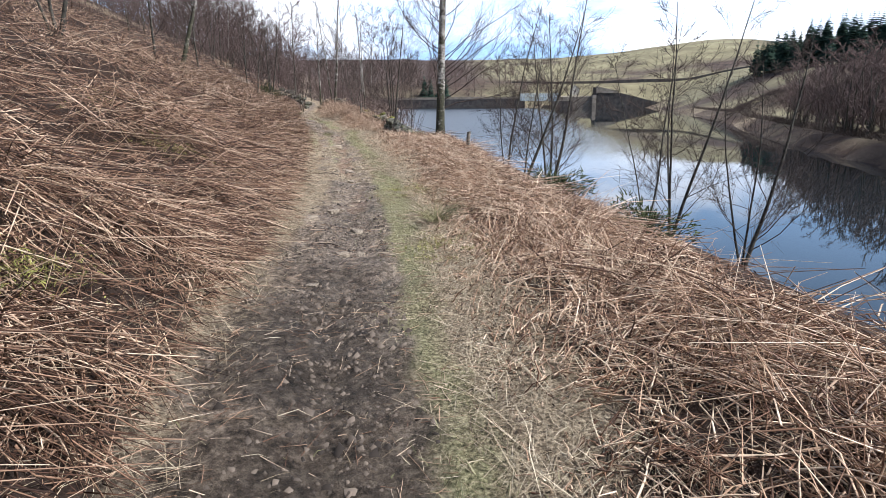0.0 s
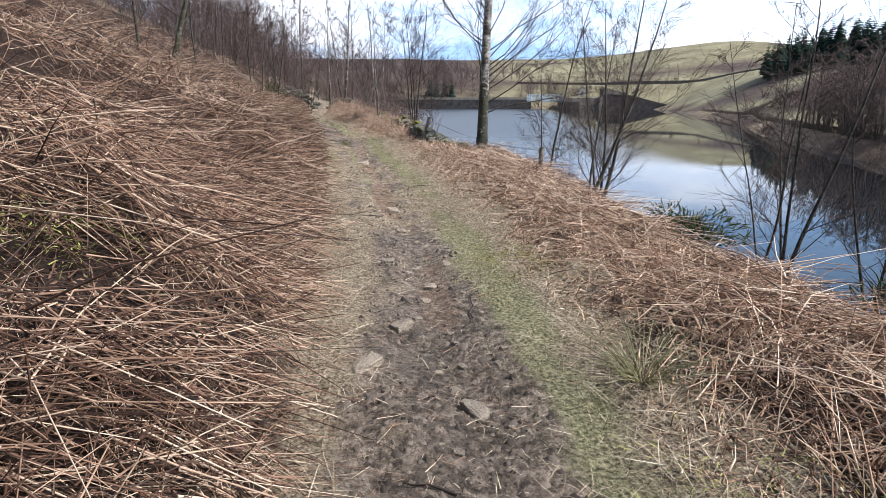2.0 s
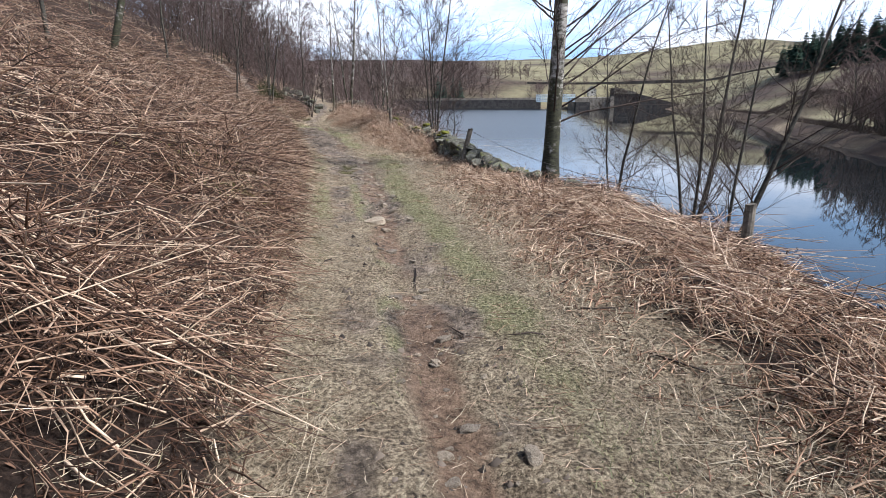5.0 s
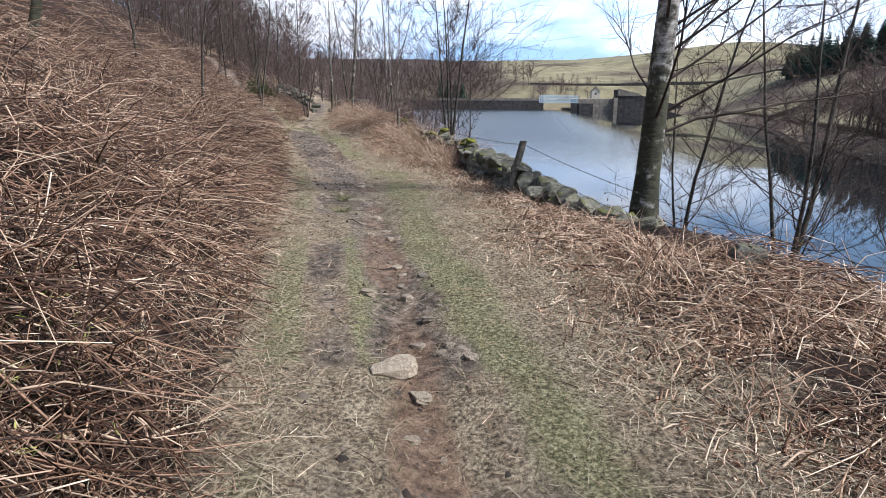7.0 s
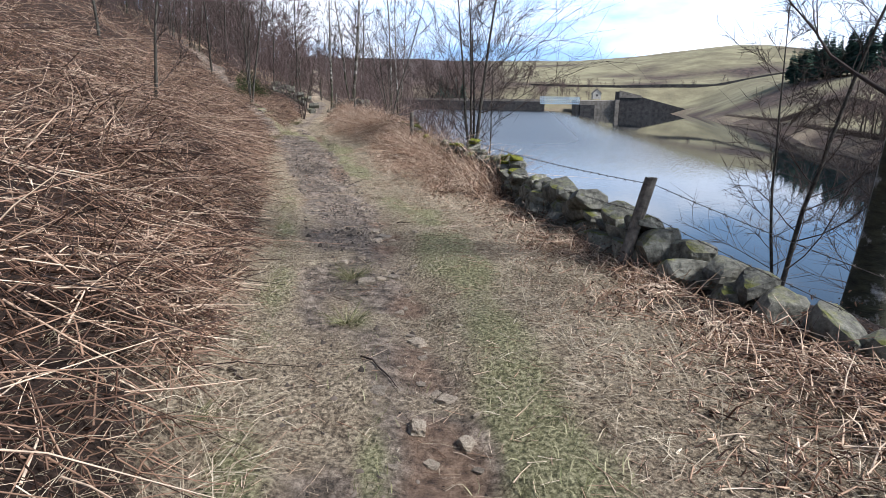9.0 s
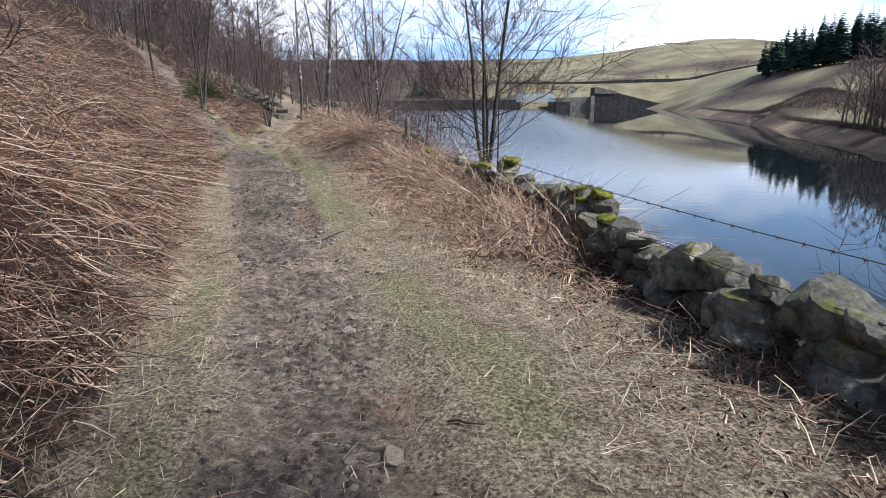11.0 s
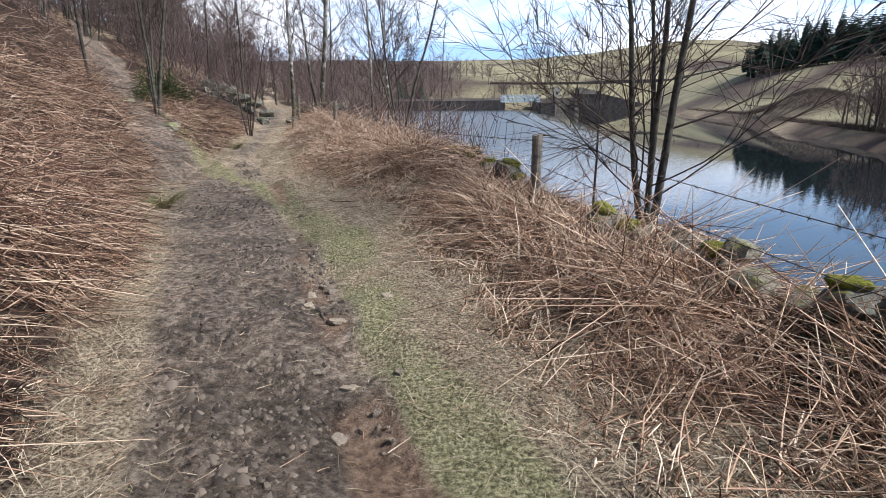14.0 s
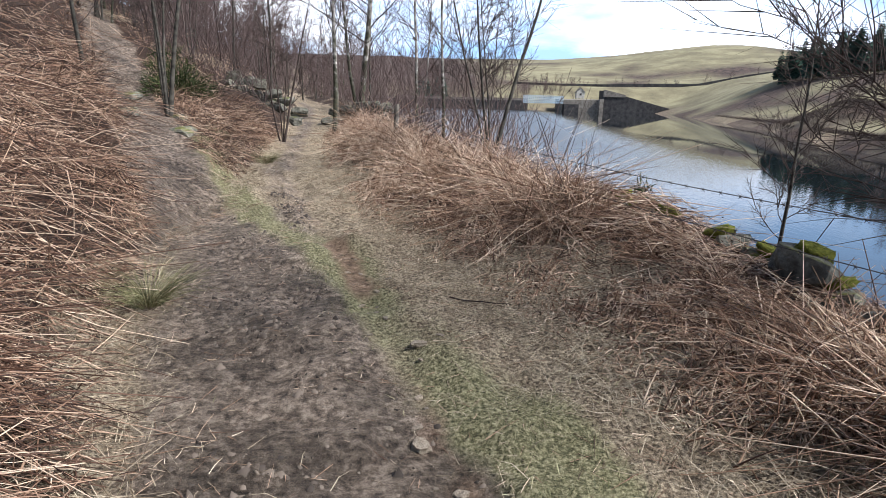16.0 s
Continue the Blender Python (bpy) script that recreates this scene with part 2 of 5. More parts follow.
MAT = dict(
    ground=ground_material(),
    water=water_material(),
    bracken=stem_material("dead_bracken_stem", (0.0, (0.020, 0.010, 0.006)), (0.42, (0.125, 0.065, 0.039)), (0.74, (0.42, 0.265, 0.172)), (1.0, (0.88, 0.70, 0.51))),
    stalk=stem_material("pale_bracken_stalk", (0.0, (0.05, 0.026, 0.016)), (0.28, (0.22, 0.118, 0.07)), (0.62, (0.55, 0.37, 0.24)), (1.0, (0.92, 0.76, 0.57)), patchy=0.5),
    frond=stem_material("dead_bracken_frond", (0.0, (0.018, 0.010, 0.007)), (0.5, (0.085, 0.048, 0.032)), (1.0, (0.28, 0.17, 0.115)), spec=0.1, rough=0.9),
    straw=stem_material("dry_grass", (0.0, (0.16, 0.12, 0.075)), (0.5, (0.38, 0.31, 0.205)), (1.0, (0.62, 0.54, 0.39))),
    green=stem_material("short_grass", (0.0, (0.085, 0.095, 0.035)), (0.45, (0.21, 0.205, 0.088)), (1.0, (0.46, 0.42, 0.245))),
    birch=bark_birch(),
    bark=simple("dark_bark", (0.024, 0.022, 0.018), (0.115, 0.105, 0.085), 9, 0.9, 0.2, 0.6, 0.02),
    twig=simple("twig_bark", (0.03, 0.022, 0.018), (0.09, 0.068, 0.056), 3, 0.85, 0.2),
    # paler than twig_bark: haze over distance is put into this colour
    wood_twig=simple("distant_twig", (0.065, 0.048, 0.045), (0.17, 0.125, 0.11), 1.5, 0.9, 0.1),
    # needle green lifted towards blue, with the far haze painted in
    conifer=simple("conifer_needles", (0.014, 0.034, 0.026), (0.05, 0.088, 0.062), 2.0, 0.9, 0.1, by="island"),
    gorse=simple("gorse_green", (0.02, 0.03, 0.012), (0.085, 0.10, 0.04), 9, 0.9, 0.1, by="island"),
    stone=stone_material("gritstone", (0.028, 0.027, 0.023), (0.42, 0.41, 0.34), True),
    pale=stone_material("path_stone", (0.34, 0.27, 0.205), (0.62, 0.54, 0.43), False),
    crumb=simple("mud_crumb", (0.035, 0.027, 0.021), (0.18, 0.143, 0.11), 9, 0.85, 0.3, by="island"),
    turf=simple("mossy_turf", (0.10, 0.105, 0.03), (0.36, 0.35, 0.11), 30, 0.95, 0.1, by="island"),
    moss=simple("bright_moss", (0.05, 0.058, 0.010), (0.25, 0.25, 0.045), 30, 0.95, 0.1, 0.9, 0.02),
    post=simple("weathered_post_wood", (0.07, 0.062, 0.05), (0.25, 0.22, 0.18), 14, 0.9, 0.2, 0.6, 0.01),
    wire=simple("rusty_wire", (0.05, 0.045, 0.04), (0.14, 0.12, 0.105), 20, 0.6, 0.5, metal=0.7),
    # shade on the dam's lake faces put into a dark masonry colour
    dam_dark=simple("shade_dark_masonry", (0.028, 0.027, 0.028), (0.075, 0.07, 0.066), 0.4, 0.85, 0.2),
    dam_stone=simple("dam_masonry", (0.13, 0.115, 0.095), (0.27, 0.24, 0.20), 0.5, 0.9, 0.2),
    rail=simple("blue_painted_rail", (0.34, 0.46, 0.56), (0.50, 0.62, 0.70), 1.0, 0.5, 0.4),
    white=simple("pale_render", (0.36, 0.34, 0.29), (0.52, 0.50, 0.43), 1.0, 0.9, 0.2),
)


# ---- shape of the land ----
def table(y, *pairs):
    return np.interp(y, [p[0] for p in pairs], [p[1] for p in pairs])


def lattice(i, j, seed):
    v = np.sin(i * 127.1 + j * 311.7 + seed * 74.7) * 43758.5453
    return v - np.floor(v)


def rough(x, y, scale, seed=0):
    """Smooth noise from -1 to 1, of the given size in metres."""
    x, y = np.asarray(x) / scale, np.asarray(y) / scale
    i, j = np.floor(x), np.floor(y)
    u, v = x - i, y - j
    u, v = u * u * (3 - 2 * u), v * v * (3 - 2 * v)
    a, b = lattice(i, j, seed) * (1 - u) + lattice(i + 1, j, seed) * u, lattice(i, j + 1, seed) * (1 - u) + lattice(i + 1, j + 1, seed) * u
    return 2 * (a * (1 - v) + b * v) - 1


def smooth(t):
    t = np.clip(t, 0, 1)
    return t * t * (3 - 2 * t)


WATER = -6.4


def centre(y):
    return table(y, (-400, 20), (-60, 5), (-4, 0.95), (-0.2, 0.33), (1.3, 0.08), (3.5, -0.19), (7, -0.66), (13, -1.83), (15.4, -2.4), (18.5, -3.1), (23.6, -4.5), (26.8, -5.45), (30, -6.1), (32.5, -6.9), (34.5, -7.75), (38, -8.8), (43, -9.7), (48, -10.5), (60, -13), (100, -24), (200, -38), (350, -53), (520, -65), (1600, -120))


def half_left(y):
    return table(y, (-4, 0.68), (3, 0.68), (7, 0.8), (13, 0.86), (23, 1.0), (27, 1.12), (28, 1.2), (30, 1.35), (31.4, 1.6), (33, 1.55), (34.5, 1.2), (36, 0.8), (38, 0.5), (60, 0.5))


def half_right(y):
    return table(y, (-4, 0.70), (3, 0.72), (6, 0.78), (12.7, 0.74), (16, 0.66), (18, 0.85), (21, 1.25), (23, 1.05), (28, 0.95), (30.5, 0.95), (33, 0.75), (38, 0.55), (43, 0.5))


def mud_track(d, y):
    """How far bare trodden earth shows at a distance d from the path's centre line."""
    lo = table(y, (-4, -0.66), (2.5, -0.58), (6, -0.32), (9, -0.24), (12.7, -0.22), (16, -0.12), (20, -0.5), (23.2, -0.42), (27, -0.66), (28.9, -0.98), (30, -1.15), (31.4, -1.35), (33, -1.5), (36, -2.2), (38, -2.7), (43, -4.8), (48, -6.9), (60, -11.6))
    hi = table(y, (-4, 0.52), (2.5, 0.47), (6, 0.36), (9, 0.36), (12.7, 0.4), (16, 0.24), (20, 0.25), (23.2, 0.5), (27, 0.35), (28.9, 0.22), (30, 0.12), (31.4, -0.1), (33, -0.3), (36, -1.0), (38, -1.5), (43, -3.6), (48, -5.7), (60, -10.4))
    main = np.exp(-np.abs((d - (lo + hi) / 2) / ((hi - lo) / 2 + 0.06)) ** 4)
    side = 0.85 * np.exp(-np.abs((d + 0.42) / 0.17) ** 3) * smooth((y - 6) / 3) * smooth((21 - y) / 3)
    lower = 0.5 * np.exp(-(d / 0.34) ** 2) * smooth((y - 32.5) / 2)
    return np.maximum(np.maximum(main, side), lower)


def green_strip(d, y):
    """Living turf: a strip on the lake side of the mud and a ridge between the two treads."""
    mid = table(y, (-4, 0.62), (6, 0.58), (12.7, 0.58), (16, 0.44), (21, 0.95), (24, 0.8), (28.9, 0.52), (30, 0.44), (31.4, 0.14), (33, 0.0), (34.5, -0.35), (38, -1.3))
    side = np.exp(-((d - mid) / table(y, (20, 0.27), (28, 0.34), (34, 0.34))) ** 2) * table(y, (-4, 0.55), (3, 0.75), (8, 0.8), (16, 0.85), (20, 0.8), (23.5, 0.25), (26, 0.6), (28, 0.95), (36, 0.95), (44, 0.3))
    ridge = 0.75 * np.exp(-((d + 0.16) / 0.12) ** 2) * smooth((y - 8) / 3) * smooth((20 - y) / 2)
    edge = 0.55 * np.exp(-((d + 0.72) / 0.14) ** 2) * smooth((y - 9) / 3) * smooth((26 - y) / 3)
    return np.maximum(np.maximum(side, ridge), edge)


def clay_line(y):
    return table(y, (3, 0.1), (6, 0.1), (12.7, -0.04), (16, 0.06), (20, 0.28), (23, 0.42), (27, 0.27), (30, 0.08), (34, 0.2))


def crest(y):
    return table(y, (-400, 23), (-60, 8), (-4, 2.95), (0.4, 2.8), (4.4, 2.2), (7.2, 1.55), (10.3, 1.3), (13, 1.0), (16, 0.35), (19.1, -0.75), (20.7, -1.2), (23, -1.4), (25, -1.6), (26.5, -2.2), (29.9, -3.6), (32.5, -4.2), (36, -5.5), (39.4, -6.7), (44, -7.9), (60, -10.5), (100, -21), (200, -35), (350, -50), (520, -62), (1600, -117))


def far_shore(y):
    return table(y, (-400, -10), (-60, 30), (0, 38), (45, 45), (65, 49), (95, 57), (129, 68), (186, 86), (240, 105), (480, 160), (520, 166), (1600, 300))


def path_level(y):
    return table(y, (-60, -1.5), (-4, -0.17), (3, -0.14), (7, -0.1), (9, -0.05), (14, 0.03), (17, 0.08), (20.8, 0.05), (23.3, -0.13), (26, -0.07), (28, 0.0), (32, 0.1), (39, 0.25), (48, 0.5), (60, 0.9), (120, 1.5), (1600, 3))


BRANCH = [(33.0, -8.0), (35.5, -9.5), (38, -10.9), (43, -13.9), (48, -16.8), (60, -24)]


def height(x, y, fine=True):
    x, y = np.asarray(x, float), np.asarray(y, float)
    c = centre(y)
    d, zp = x - c, path_level(y)
    left, right, edge = half_left(y), half_right(y), crest(y)
    e = np.maximum(-left - d, 0)
    hill = 0.46 * np.minimum(e, 30) + 0.22 * (1 - np.exp(-e / 0.4)) + 0.25 * np.clip(e - 30, 0, 90)
    hill = hill + smooth(e / 1.2) * (0.20 * rough(x, y, 1.3, 3) + 0.13 * rough(x, y, 0.62, 5) + 0.30 * rough(x, y, 4.1, 4) * smooth(e / 4))
    t = (d - right) / np.maximum(edge - c - right, 0.3)
    bank = table(y, (-4, 0.14), (14, 0.12), (18, -0.02), (27, 0.02), (31, 0.25), (34, 0.40), (40, 0.45), (46, 0.3)) * smooth(t)
    bank = bank + table(y, (-6, 0.02), (2, 0.0), (6, -0.10), (14, -0.10), (16, 0.0)) * smooth((x - edge + 0.9) / 0.7)
    f = np.maximum(x - edge, 0)
    drop = -0.12 * np.minimum(f, 0.8) - 0.44 * np.maximum(f - 0.5, 0)
    near = zp + hill + bank + drop
    if fine:
        lumps = np.exp(-(d / 0.85) ** 4) * table(y, (-4, 1.0), (2.5, 1.0), (6, 0.5), (20, 0.5), (24, 1.4), (42, 1.5))
        near = near + 0.028 * lumps * rough(x, y, 0.17, 8) + 0.034 * lumps * rough(x, y, 0.43, 9) + 0.02 * rough(x, y, 0.35, 1) + 0.035 * rough(x, y, 0.9, 2) - 0.05 * np.exp(-((d - clay_line(y) + 0.08 * rough(y, y * 0, 2.5, 7)) / 0.16) ** 2) * (y < 40) - 0.025 * mud_track(d, y) * (y < 45)
        bx = np.interp(y, [p[0] for p in BRANCH], [p[1] for p in BRANCH])
        near = near - 0.16 * np.exp(-((x - bx) / 0.7) ** 2) * smooth((y - 33) / 3) * (y < 64)
    near = np.maximum(near, WATER - 3)
    g = np.maximum(x - far_shore(y), y - 514 - 0.03 * x)
    slow = table(y, (-400, 2.4), (200, 2.4), (400, 1.0), (1600, 1.0))
    gs = np.where(g > 4, 4 + (g - 4) / slow, g)
    land = np.interp(gs, [-8, 0, 1.2, 4, 12, 25, 55, 80, 160, 400, 700, 1500], [WATER - 3, WATER - 0.1, WATER + 1.7, WATER + 2.0, -3.2, 2.5, 14.5, 17.5, 25, 50, 78, 95])
    land = land + smooth((gs - 8) / 40) * (1.6 * rough(x, y, 45, 11) + 4.0 * rough(x, y, 170, 12))
    land = land + 7.0 * np.exp(-(((x - 108) / 11) ** 2 + ((y - 197) / 16) ** 2)) * (g > 4)
    land = land + 34 * np.exp(-(((x - 385) / 165) ** 2 + ((y - 860) / 260) ** 2))
    return np.where(g > -8, np.maximum(near, land), near)


def grow(start, step, end, rate):
    out = [start]
    while abs(out[-1] - start) < abs(end - start):
        out.append(out[-1] + step)
        step *= rate
    return out


def link_mesh(name, verts, faces, mat, parent=None, label="", shade=False):
    me = bpy.data.meshes.new(name)
    verts, faces = np.asarray(verts, np.float32), np.asarray(faces, np.int32)
    me.vertices.add(len(verts))
    me.vertices.foreach_set("co", verts.ravel())
    me.loops.add(faces.size)
    me.loops.foreach_set("vertex_index", faces.ravel())
    me.polygons.add(len(faces))
    me.polygons.foreach_set("loop_start", np.arange(len(faces), dtype=np.int32) * faces.shape[1])
    if shade:
        me.polygons.foreach_set("use_smooth", np.ones(len(faces), dtype=bool))
    me.update(calc_edges=True)
    me.materials.append(mat)
    ob = new(name, me)
    ob.parent = parent
    if label:
        tagged(ob, label)
    return ob


def part(name, bm, mat, parent, label=""):
    me = bpy.data.meshes.new(name)
    bm.to_mesh(me)
    bm.free()
    me.materials.append(mat)
    ob = new(name, me)
    ob.parent = parent
    if label:
        tagged(ob, label)
    return ob


def thing(name, m, label, category, group="", kind=""):
    ob = new(name)
    ob.matrix_basis = m
    return tagged(ob, label, category, group, kind)


def build_ground():
    ys = sorted(set([round(v, 3) for v in grow(-5, -0.4, -400, 1.22) + list(np.arange(-5, 46, 0.10)) + grow(46, 0.25, 1700, 1.06)]))
    ds = sorted(set([round(v, 3) for v in grow(-4.6, -0.16, -700, 1.13) + list(np.arange(-4.6, -1.6, 0.15)) + list(np.arange(-1.6, 1.6, 0.075)) + list(np.arange(1.6, 4.6, 0.15)) + grow(4.6, 0.16, 900, 1.09)]))
    Y, D = np.meshgrid(np.array(ys), np.array(ds), indexing="ij")
    X = centre(Y) + D
    Z = height(X, Y)
    ny, nd = Y.shape
    k = np.arange(ny * nd).reshape(ny, nd)
    faces = np.stack([k[:-1, :-1], k[:-1, 1:], k[1:, 1:], k[1:, :-1]], -1).reshape(-1, 4)
    ob = link_mesh("ground", np.stack([X, Y, Z], -1).reshape(-1, 3), faces, MAT["ground"], shade=True)
    tagged(ob, "sloping hillside of dead bracken, muddy grass footpath and fields", "ground", kind="structure")
    x, y = X.ravel(), Y.ravel()
    d = x - centre(y)
    bx = np.interp(y, [p[0] for p in BRANCH], [p[1] for p in BRANCH])
    on = smooth((d + half_left(y) + 0.12 * rough(x, y, 0.5, 21)) / 0.25) * smooth((half_right(y) - d + 0.15 * rough(x, y, 0.5, 22)) / 0.25)
    branch = np.exp(-((x - bx) / 0.6) ** 4) * (y > 32) * (y < 66)
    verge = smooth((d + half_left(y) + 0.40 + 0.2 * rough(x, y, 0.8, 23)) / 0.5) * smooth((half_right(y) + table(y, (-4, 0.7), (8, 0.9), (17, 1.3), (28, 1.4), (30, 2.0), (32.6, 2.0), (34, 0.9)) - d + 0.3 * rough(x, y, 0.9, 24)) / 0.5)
    verge = np.maximum(verge, 0.55 * smooth((y - 42) / 12) * np.clip(0.8 + rough(x, y, 3, 56), 0, 1))
    n1, n2, n3 = rough(x, y, 0.45, 31), rough(x, y, 1.2, 32), rough(x, y, 0.22, 33)
    wet = table(y, (-4, 1.5), (2.6, 1.4), (5, 1.0), (8, 0.62), (14, 0.58), (18, 0.7), (21, 1.15), (26, 1.5), (40, 1.4))
    track = mud_track(d, y)
    mud = np.clip(track * (wet + 0.45 * n1 + 0.3 * n2 + 0.5 * n3), 0, 1) * (y < 70)
    mud = np.maximum(mud, 0.95 * branch) * (np.abs(d) < 14)
    grass = np.clip((green_strip(d, y) + 0.2 * on * (1 - track)) * (0.9 + 0.6 * n2 + 0.5 * n1), 0, 1) * (y < 60)
    clay = np.clip(np.exp(-((d - clay_line(y) - 0.06 * n2) / 0.17) ** 2) * (0.55 + 1.1 * rough(x, y, 1.3, 41) + 0.6 * n3), 0, 1) * table(y, (3, 0), (6, 0.7), (17, 1), (33, 0.8), (36, 0))
    g = np.maximum(x - far_shore(y), y - 514 - 0.03 * x)
    field = smooth((g - 4) / 6)
    heath = field * np.clip(smooth((rough(x, y, 60, 51) + 0.6 * rough(x, y, 22, 52) + 0.3 * rough(x, y, 8, 54) - 0.34) / 0.3) + smooth((y - 505) / 60) * smooth((70 - x) / 60), 0, 1)
    heath = np.maximum(heath, smooth(1.6 - 1.1 * np.sqrt(((x - 108) / 13) ** 2 + ((y - 197) / 18) ** 2) + 0.3 * rough(x, y, 5, 53)) * (g > 4))
    heath = np.maximum(heath, smooth((g + 1) / 1) * smooth((7.5 - g) / 2) * np.clip(0.75 + rough(x, y, 9, 55), 0, 1))
    bog = track * np.clip(table(y, (-4, 1.0), (1.2, 0.9), (3.0, 0.1), (24, 0.0), (27, 0.15), (31, 0.2), (34, 0.1)) + 0.6 * n2 * (y < 3) + 0.7 * n1 * (y > 24), 0, 1)
    for name, v in (("bog", bog), ("straw", verge), ("grass", grass), ("mud", mud), ("clay", clay), ("field", field), ("heath", heath)):
        a = ob.data.attributes.new(name, "FLOAT", "POINT")
        a.data.foreach_set("value", np.ascontiguousarray(v, np.float32))
    return ob


build_ground()
water = link_mesh("lake_water", [(-80, -390, WATER), (190, -390, WATER), (190, 520, WATER), (-80, 520, WATER)], [(0, 1, 2, 3)], MAT["water"])
tagged(water, "still dark reservoir water reflecting sky and trees", "lake", kind="structure")


# ---- masonry and fence ----
def boulder_mesh(name, seed, size, mat, round_off=0.45, wobble=0.16, facets=0):
    r = random.Random(seed)
    bm = bmesh.new()
    bmesh.ops.create_cube(bm, size=2.0)
    bmesh.ops.subdivide_edges(bm, edges=bm.edges[:], cuts=4, use_grid_fill=True)
    off = Vector((r.uniform(-50, 50), r.uniform(-50, 50), r.uniform(-50, 50)))
    cuts = []
    for _ in range(facets):
        cuts.append((Vector((r.gauss(0, 1), r.gauss(0, 1), r.gauss(0, 1))).normalized(), r.uniform(0.78, 1.12)))
    for v in bm.verts:
        p = v.co.copy()
        for normal, limit in cuts:
            over = p.dot(normal) - limit
            if over > 0:
                p -= normal * over
        ball = p.normalized() * 1.15
        q = p.lerp(ball, round_off)
        q *= 1 + wobble * noise.noise(p * 0.9 + off) + 0.7 * wobble * noise.noise(p * 2.1 + off) + 0.35 * wobble * noise.noise(p * 4.5 + off)
        v.co = Vector((q.x * size[0], q.y * size[1], q.z * size[2])) * 0.5
    for f in bm.faces:
        f.smooth = facets == 0
    me = bpy.data.meshes.new(name)
    bm.to_mesh(me)
    bm.free()
    me.materials.append(mat)
    return me


def child(name, me, parent, m, label=""):
    ob = new(name, me)
    ob.parent = parent
    ob.matrix_basis = m
    if label:
        tagged(ob, label)
    return ob


def wall_top(y):
    return table(y, (15, 0.06), (16.5, 0.14), (17.6, 0.19), (18.5, 0.26), (19.5, 0.38), (21, 0.47), (23, 0.26), (25, 0.34), (26, 0.46), (28, 0.36), (30.5, 0.36), (31.8, 0.50), (34, 0.52), (36, 0.4))


def build_wall():
    r = random.Random(5)
    wall = thing("drystone_wall", Matrix(), "tumbledown mossy gritstone drystone wall along the lake side", "wall")
    meshes = [boulder_mesh("stone", k, (r.uniform(0.22, 0.42), r.uniform(0.24, 0.36), r.uniform(0.11, 0.23)), MAT["stone"], r.uniform(0.02, 0.14), 0.11, 11) for k in range(14)]
    moss = [boulder_mesh("moss", 90 + k, (0.19, 0.16, 0.08), MAT["moss"], 0.8, 0.35) for k in range(3)]
    y = 15.2
    while y < 35.5:
        x = float(crest(y) + table(y, (30, 0), (32, 0.40), (34, 0.35), (36, 0))) - 0.12
        base = float(height(x, y, False)) - 0.05
        top = float(wall_top(y)) + r.uniform(-0.10, 0.10)
        z, level = base, 0
        while z < top - 0.09:
            tall = min(r.uniform(0.15, 0.22), top - z + 0.03)
            last = z + tall * 0.92 > top - 0.09
            turn = math.degrees(math.atan2(float(crest(y + 0.5) - crest(y - 0.5)), 1.0))
            s = r.uniform(0.85, 1.15) * (1.0 if last else 1.12)
            m = pose(x + r.uniform(-0.09, 0.06), y + (level % 2) * 0.18 + r.uniform(-0.07, 0.07), z + tall / 2, r.uniform(-14, 14) * (1.3 if last else 0.5), r.uniform(-14, 14) * (1.6 if last else 0.5), 90 - turn + r.uniform(-20, 20) + r.choice((0, 180)))
            stone = child("stone", r.choice(meshes), wall, m @ Matrix.Diagonal((s, s, s, 1)))
            if last and y > 22.5 and r.random() < (0.45 if y < 31 else 0.85):
                child("moss", r.choice(moss), stone, pose(r.uniform(-0.08, 0.08), r.uniform(-0.06, 0.06), 0.10, r.uniform(-10, 10), 0, r.uniform(0, 360)), "bright yellow-green moss cushion")
            z += tall * 0.80
            level += 1
        y += r.uniform(0.30, 0.39)


def tube(points, radii, sides):
    """Verts and quads of a round bar along the points."""
    P = np.asarray(points, float)
    T = np.gradient(P, axis=0)
    T /= np.maximum(np.linalg.norm(T, axis=1, keepdims=True), 1e-9)
    ref = np.array([0.0, 0.0, 1.0]) if abs(T[0][2]) < 0.9 else np.array([1.0, 0.0, 0.0])
    A = np.cross(T, ref)
    A /= np.maximum(np.linalg.norm(A, axis=1, keepdims=True), 1e-9)
    B = np.cross(T, A)
    ang = np.arange(sides) * 2 * math.pi / sides
    R = np.asarray(radii, float)[:, None, None]
    V = P[:, None, :] + R * (A[:, None, :] * np.cos(ang)[None, :, None] + B[:, None, :] * np.sin(ang)[None, :, None])
    k = np.arange(len(P) * sides).reshape(len(P), sides)
    kn = np.roll(k, -1, axis=1)
    F = np.stack([k[:-1], kn[:-1], kn[1:], k[1:]], -1).reshape(-1, 4)
    return V.reshape(-1, 3), F


def join(tubes):
    vs, fs, n = [], [], 0
    for v, f in tubes:
        vs.append(v)
        fs.append(f + n)
        n += len(v)
    return np.concatenate(vs), np.concatenate(fs)


